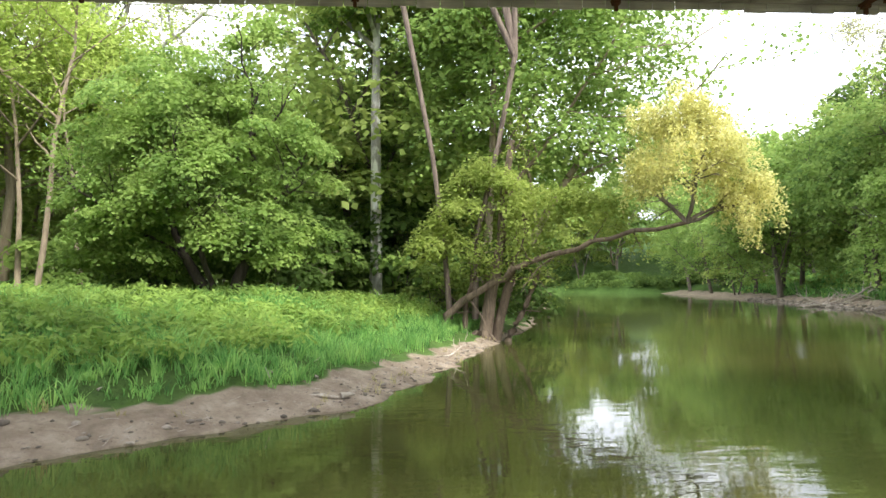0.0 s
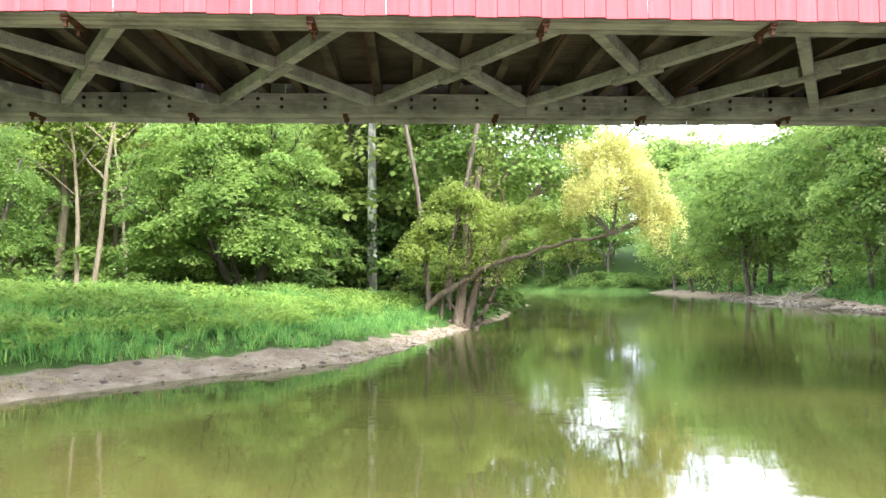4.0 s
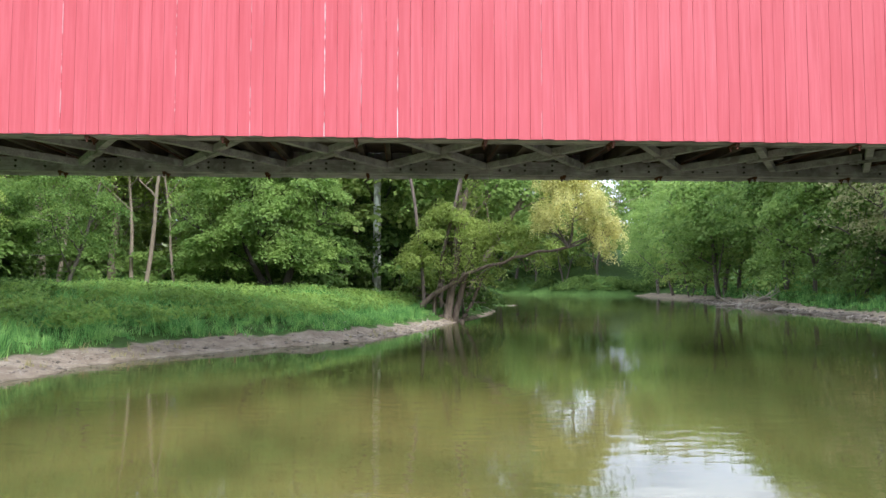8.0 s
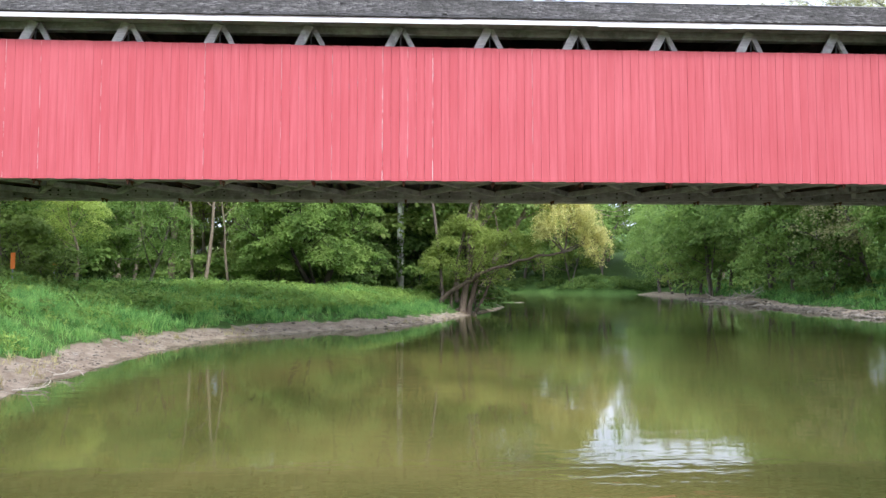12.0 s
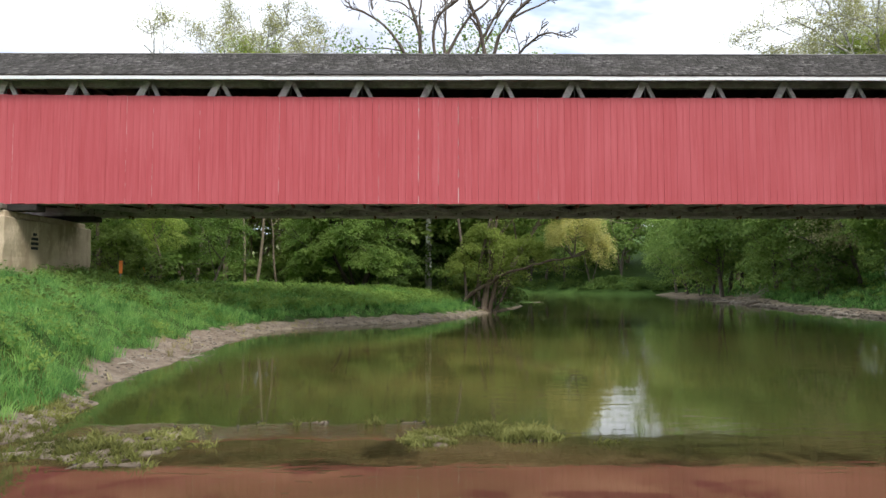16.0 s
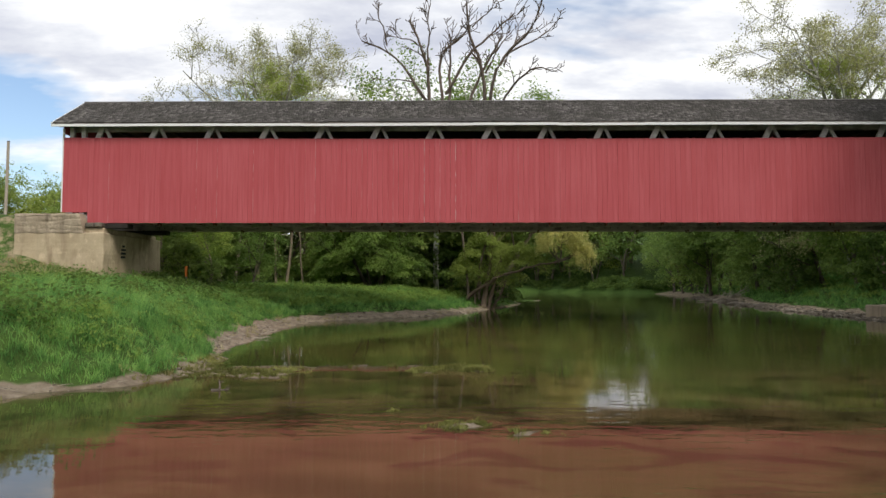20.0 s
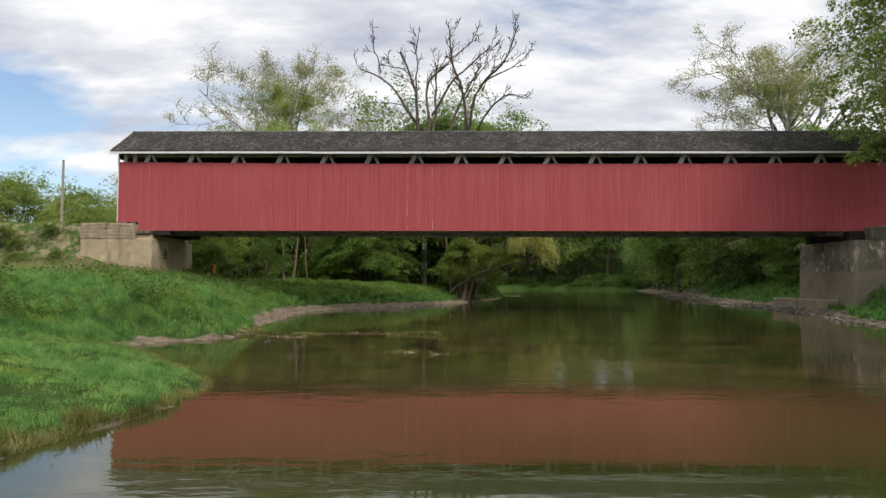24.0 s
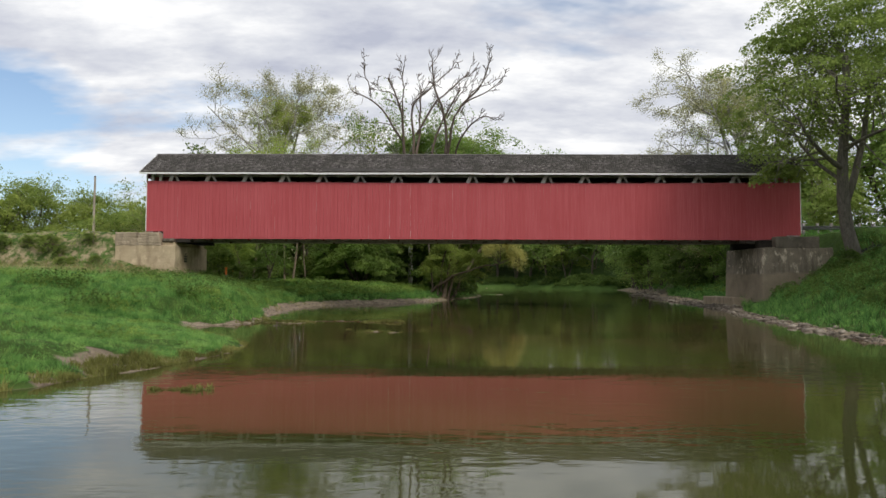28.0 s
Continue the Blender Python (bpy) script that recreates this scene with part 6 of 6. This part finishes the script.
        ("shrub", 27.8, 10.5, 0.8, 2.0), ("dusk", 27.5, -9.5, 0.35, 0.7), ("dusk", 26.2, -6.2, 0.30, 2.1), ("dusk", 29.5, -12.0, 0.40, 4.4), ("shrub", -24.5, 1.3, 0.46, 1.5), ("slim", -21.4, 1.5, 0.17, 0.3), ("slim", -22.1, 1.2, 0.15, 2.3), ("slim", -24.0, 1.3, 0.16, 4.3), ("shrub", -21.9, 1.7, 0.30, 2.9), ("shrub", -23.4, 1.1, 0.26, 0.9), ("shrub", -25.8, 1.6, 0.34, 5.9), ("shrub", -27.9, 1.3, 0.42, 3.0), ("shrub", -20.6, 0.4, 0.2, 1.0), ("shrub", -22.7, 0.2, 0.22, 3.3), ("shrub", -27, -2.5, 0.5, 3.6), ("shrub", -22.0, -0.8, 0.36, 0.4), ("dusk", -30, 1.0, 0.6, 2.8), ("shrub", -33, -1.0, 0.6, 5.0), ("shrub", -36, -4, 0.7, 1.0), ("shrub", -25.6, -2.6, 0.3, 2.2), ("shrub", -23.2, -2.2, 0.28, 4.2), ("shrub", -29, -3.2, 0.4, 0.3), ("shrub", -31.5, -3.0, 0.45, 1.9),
    ]
    used = set()
    for kind, x, y, size, turn in plan:
        m = Matrix.Translation(ground_at(x, y)) @ Matrix.Rotation(turn, 4, "Z")
        if kind not in used:
            used.add(kind)
            ob = kinds[kind]
            ob.matrix_basis = m @ Matrix.Scale(size, 4)
        else:
            ob = copy_thing(kinds[kind], m)
            ob.scale = (size, size, size * (1 + 0.08 * math.sin(7 * turn)))


build_hero_trees()
build_undergrowth()
build_woods()


# ---- small things along the banks ----
def stick(name, label, at, length, radius, turn, rise=0.06, forks=2, seed=1, material=None, category="driftwood"):
    rng = np.random.default_rng(seed)
    ob = thing(name, label, category, at)
    way = np.array([math.cos(turn), math.sin(turn), rise])
    lines, twigs = [], []
    grow(rng, (0, 0, radius * 0.6), way, length, radius, 1, lines, twigs, forks, 0.0, 0.35, 0.8)
    v, q = tube_arrays([(p, np.maximum(r, 0.006)) for p, r in lines])
    part_mesh("branch", mesh_arrays("branch", v, q, [], material or M_DRIFT, True), ob)
    return ob


def build_driftwood():
    spots = ((-0.75, 9.95, 1.2, 0.03, 3.1), (-0.95, 10.0, 0.6, 0.022, 2.6), (-0.72, 9.98, 0.24, 0.06, 0.5), (-2.0, 10.6, 0.9, 0.03, 0.7), (-1.2, 11.0, 0.7, 0.025, 2.0), (-6.5, -4.9, 0.45, 0.018, 0.2), (-6.6, -8.9, 0.35, 0.02, 0.4), (-6.5, -8.4, 0.35, 0.015, 2.8), (-6.2, -6.4, 0.4, 0.018, 0.5), (-6.3, -6.5, 0.5, 0.015, 0.1), (1.2, 15.6, 0.8, 0.03, 0.9), (1.9, 17.0, 0.7, 0.03, 2.2), (-3.9, 9.0, 0.8, 0.02, 1.5))
    for k, (x, y, ln, r, turn) in enumerate(spots):
        z = max(0.0, float(height(x, y)))
        stick("driftwood", "bleached stick lying on the muddy shore", (x, y, z), ln, r, turn, seed=70 + k)
    stick("snag", "broken forked snag standing in the shallow water", (-3.75, -17.6, -0.02), 0.30, 0.035, 0.4, 0.15, 5, 91, M_BARK, "driftwood")
    stick("snag", "broken forked snag lying in the shallow water", (-3.62, -17.55, 0.0), 0.20, 0.022, 1.2, 1.2, 3, 92, M_DEAD, "driftwood")
    # the heap of washed-up branches on the far bar
    for k in range(16):
        rng = random.Random(k)
        x, y = 30.0 + rng.uniform(-1.6, 2.0), 44.0 + rng.uniform(-1.0, 1.0)
        stick("washed_up_branch", "bleached branch in a heap on the stony bar", (x, y, max(0.05, float(height(x, y))) - 0.03), rng.uniform(1.3, 2.5), rng.uniform(0.05, 0.11), rng.choice((0.3, 2.9, 3.4, 5.9, 6.2)) + rng.uniform(-0.5, 0.5), rng.uniform(0.02, 0.32), 4, 100 + k)


def stone_arrays(rng, n, x, y, size):
    """Uneven stones set into the shore."""
    bm = bmesh.new()
    bmesh.ops.create_icosphere(bm, subdivisions=1, radius=1)
    base = np.array([v.co[:] for v in bm.verts])
    tri = np.array([[v.index for v in f.verts] for f in bm.faces])
    bm.free()
    s = size * rng.lognormal(0, 0.45, n)
    v = base[None] * (1 + rng.normal(0, 0.16, (n, len(base), 1)))
    v = v * np.stack([s * rng.uniform(0.8, 1.5, n), s * rng.uniform(0.8, 1.3, n), s * rng.uniform(0.35, 0.65, n)], -1)[:, None]
    a = rng.uniform(0, 6.28, n)
    c, d = np.cos(a)[:, None], np.sin(a)[:, None]
    v = np.stack([v[..., 0] * c - v[..., 1] * d, v[..., 0] * d + v[..., 1] * c, v[..., 2]], -1)
    z = np.maximum(height(x, y), -0.06) + s * 0.12
    v = v + np.stack([x, y, z], -1)[:, None]
    return v.reshape(-1, 3), (tri[None] + np.arange(n)[:, None, None] * len(base)).reshape(-1, 3)


def build_stones():
    rng = np.random.default_rng(81)
    y = np.concatenate([rng.uniform(-24, 62, 3600), rng.normal(0, 4.5, 1800)])
    x = shore(y)[1] + rng.gamma(1.4, 0.20 + 0.10 * ease(y, 5, 14) + 0.30 * np.exp(-((y - 0.5) / 4.0) ** 2), len(y)) - 0.15
    v, t = stone_arrays(rng, len(y), x, y, 0.055 + 0.025 * ease(y, 5, 14))
    tagged(new("shore_stones", mesh_arrays("shore_stones", v, [], t, M_STONE)), "grey and tan broken stones along the shore", "stones", kind="stuff")
    y = rng.uniform(-34, 24, 2600)
    x = shore(y)[0] - rng.gamma(1.6, 0.4, 2600)
    bare = grass_cover(x, y) < 0.3
    x, y = x[bare], y[bare]
    v, t = stone_arrays(rng, len(x), x, y, 0.02)
    tagged(new("pebbles", mesh_arrays("pebbles", v, [], t, M_STONE)), "small pebbles and clods on the muddy shore", "stones", kind="stuff")
    xs = np.concatenate([rng.normal(-3.3, 0.7, 40), np.linspace(-4.6, 1.8, 150) + rng.normal(0, 0.1, 150)])
    ys = np.concatenate([rng.normal(-15.3, 0.6, 40), -14.1 - 0.12 * np.sin(np.linspace(0, 9, 150)) + rng.normal(0, 0.16, 150)])
    v, t = stone_arrays(rng, 190, xs, ys, 0.016)
    tagged(new("riffle_stones", mesh_arrays("riffle_stones", v, [], t, M_WET_STONE)), "wet stones of a shallow riffle", "stones", kind="stuff")
    # a few large flat slabs, one by one
    for k, (sy, s) in enumerate(((26.0, 0.24), (24.0, 0.2), (36.2, 0.26), (34.5, 0.24), (8.5, 0.2), (1.0, 0.22), (-4.2, 0.24), (-5.6, 0.2), (-12.4, 0.26), (12.0, 0.2), (17.0, 0.2), (48.0, 0.3))):
        sx = float(shore(sy)[1]) + 0.35
        rk = np.random.default_rng(200 + k)
        v, t = stone_arrays(rk, 1, np.array([sx]), np.array([sy]), s)
        me = mesh_arrays("shore_slab", v - (sx, sy, 0), [], t, M_STONE)
        ob = new("shore_slab", me)
        ob.location = (sx, sy, 0)
        tagged(ob, "flat tan stone slab on the shore", "stone", "shore slabs")


def build_litter():
    """Twigs and straws washed up on the mud."""
    rng = np.random.default_rng(85)
    lines = []
    for _ in range(420):
        y = rng.uniform(-20, 22)
        x = float(shore(y)[0]) - rng.gamma(2.0, 0.28)
        if grass_cover(x, y) > 0.5:
            continue
        a, ln = rng.normal(0.9, 0.8), rng.uniform(0.06, 0.3)
        pts = np.array([(x + math.cos(a) * ln * f + rng.normal(0, 0.012), y + math.sin(a) * ln * f + rng.normal(0, 0.012), 0) for f in (-0.5, 0, 0.5)])
        pts[:, 2] = np.maximum(0, height(pts[:, 0], pts[:, 1])) + 0.008 + rng.uniform(0, 0.03) * np.array([0, 0.5, 1])
        lines.append((pts, rng.uniform(0.003, 0.007) * np.array([1, 0.9, 0.5])))
    v, q = tube_arrays(lines, 4)
    tagged(new("twigs", mesh_arrays("twigs", v, q, [], M_DRIFT)), "bleached twigs and straws washed up on the mud", "twigs", kind="stuff")


def build_markers():
    for x, y, h, label in ((-13.45, 5.6, 0.55, "bright orange survey stake in the grass"), (-14.5, 10.2, 0.25, "small orange marker flag in the grass")):
        g = float(height(x, y))
        ob = thing("survey_stake", label, "marker", (x, y, g))
        bm = bmesh.new()
        box_bm(bm, (-0.02, -0.02, -0.1), (0.02, 0.02, 0.75))
        part("stake", bm, M_PALE, ob)
        bm = bmesh.new()
        box_bm(bm, (-0.07, -0.025, 0.62), (0.07, 0.025, 0.62 + h))
        part("band", bevelled(bm, 0.008), M_ORANGE, ob, "orange band")


def build_pole():
    x, y = -25.4, 9.0
    g = float(height(x, y))
    ob = thing("utility_pole", "weathered grey wooden utility pole beside the road", "pole", (x, y, g))
    lines = [(np.array([(0, 0, -0.3), (0.02, 0, 2.5), (0.04, 0, 10.14 - g)]), [0.10, 0.09, 0.075])]
    v, q = tube_arrays(lines, 10)
    part_mesh("shaft", mesh_arrays("shaft", v, q, [], M_DRIFT, True), ob)
    bm = bmesh.new()
    bmesh.ops.create_cone(bm, cap_ends=True, segments=10, radius1=0.08, radius2=0.06, depth=0.06, matrix=pose(0.04, 0, 10.16 - g))
    part("cap", bm, M_IRON, ob)


def build_guard_rail():
    """The low rail beside the road beyond the bridge end."""
    ob = thing("guard_rail", "grey steel guard rail on dark wooden posts beside the road", "guard rail")
    y, n = 8.6, 16
    for k in range(n):
        x = 29.1 + k * 1.1
        g = float(height(x, y))
        box_part("post", (x - 0.09, y - 0.09, g - 0.2), (x + 0.09, y + 0.09, 6.47), M_CHORD, ob, 0.01)
    bm = bmesh.new()
    prof = [(0, 0.0), (-0.05, 0.06), (-0.05, 0.11), (0.0, 0.16), (-0.05, 0.21), (-0.05, 0.26), (0, 0.31)]
    a = [bm.verts.new((28.8, y - 0.10 + p, 5.96 + q)) for p, q in prof]
    b = [bm.verts.new((29.1 + n * 1.1, y - 0.10 + p, 5.96 + q)) for p, q in prof]
    for i in range(len(prof) - 1):
        bm.faces.new((a[i], a[i + 1], b[i + 1], b[i]))
    bmesh.ops.solidify(bm, geom=list(bm.faces), thickness=0.006)
    part("rail", bm, plain_material("galvanised_steel", (0.42, 0.43, 0.43), 0.5, 0.7), ob, "grey steel rail")


def build_black_sheet():
    """A low black sheet on stakes behind the wing wall."""
    ob = thing("silt_fence", "low black sheet on wooden stakes", "fence")
    bm = bmesh.new()
    n = 15
    rows = []
    for i in range(n):
        x = 28.3 + i * 0.26
        y = -0.9 + 0.03 * math.sin(i * 1.3)
        g = float(height(x, y))
        rows.append([bm.verts.new((x, y + dy, g + dz)) for dy, dz in ((0, -0.1), (0, 0.52 + 0.03 * math.sin(i * 2.1)), (0.012, 0.52 + 0.03 * math.sin(i * 2.1)), (0.012, -0.1))])
    for a, b in zip(rows, rows[1:]):
        for k in range(3):
            bm.faces.new((a[k], b[k], b[k + 1], a[k + 1]))
    part("cloth", bm, M_BLACK, ob)
    for x in (28.4, 29.6, 30.8, 31.8):
        g = float(height(x, -0.85))
        box_part("stake", (x - 0.025, -0.86, g - 0.1), (x + 0.025, -0.81, g + 0.68), M_DARK, ob, 0)


build_black_sheet()
build_driftwood()
build_stones()
build_litter()
build_markers()
build_pole()
build_guard_rail()
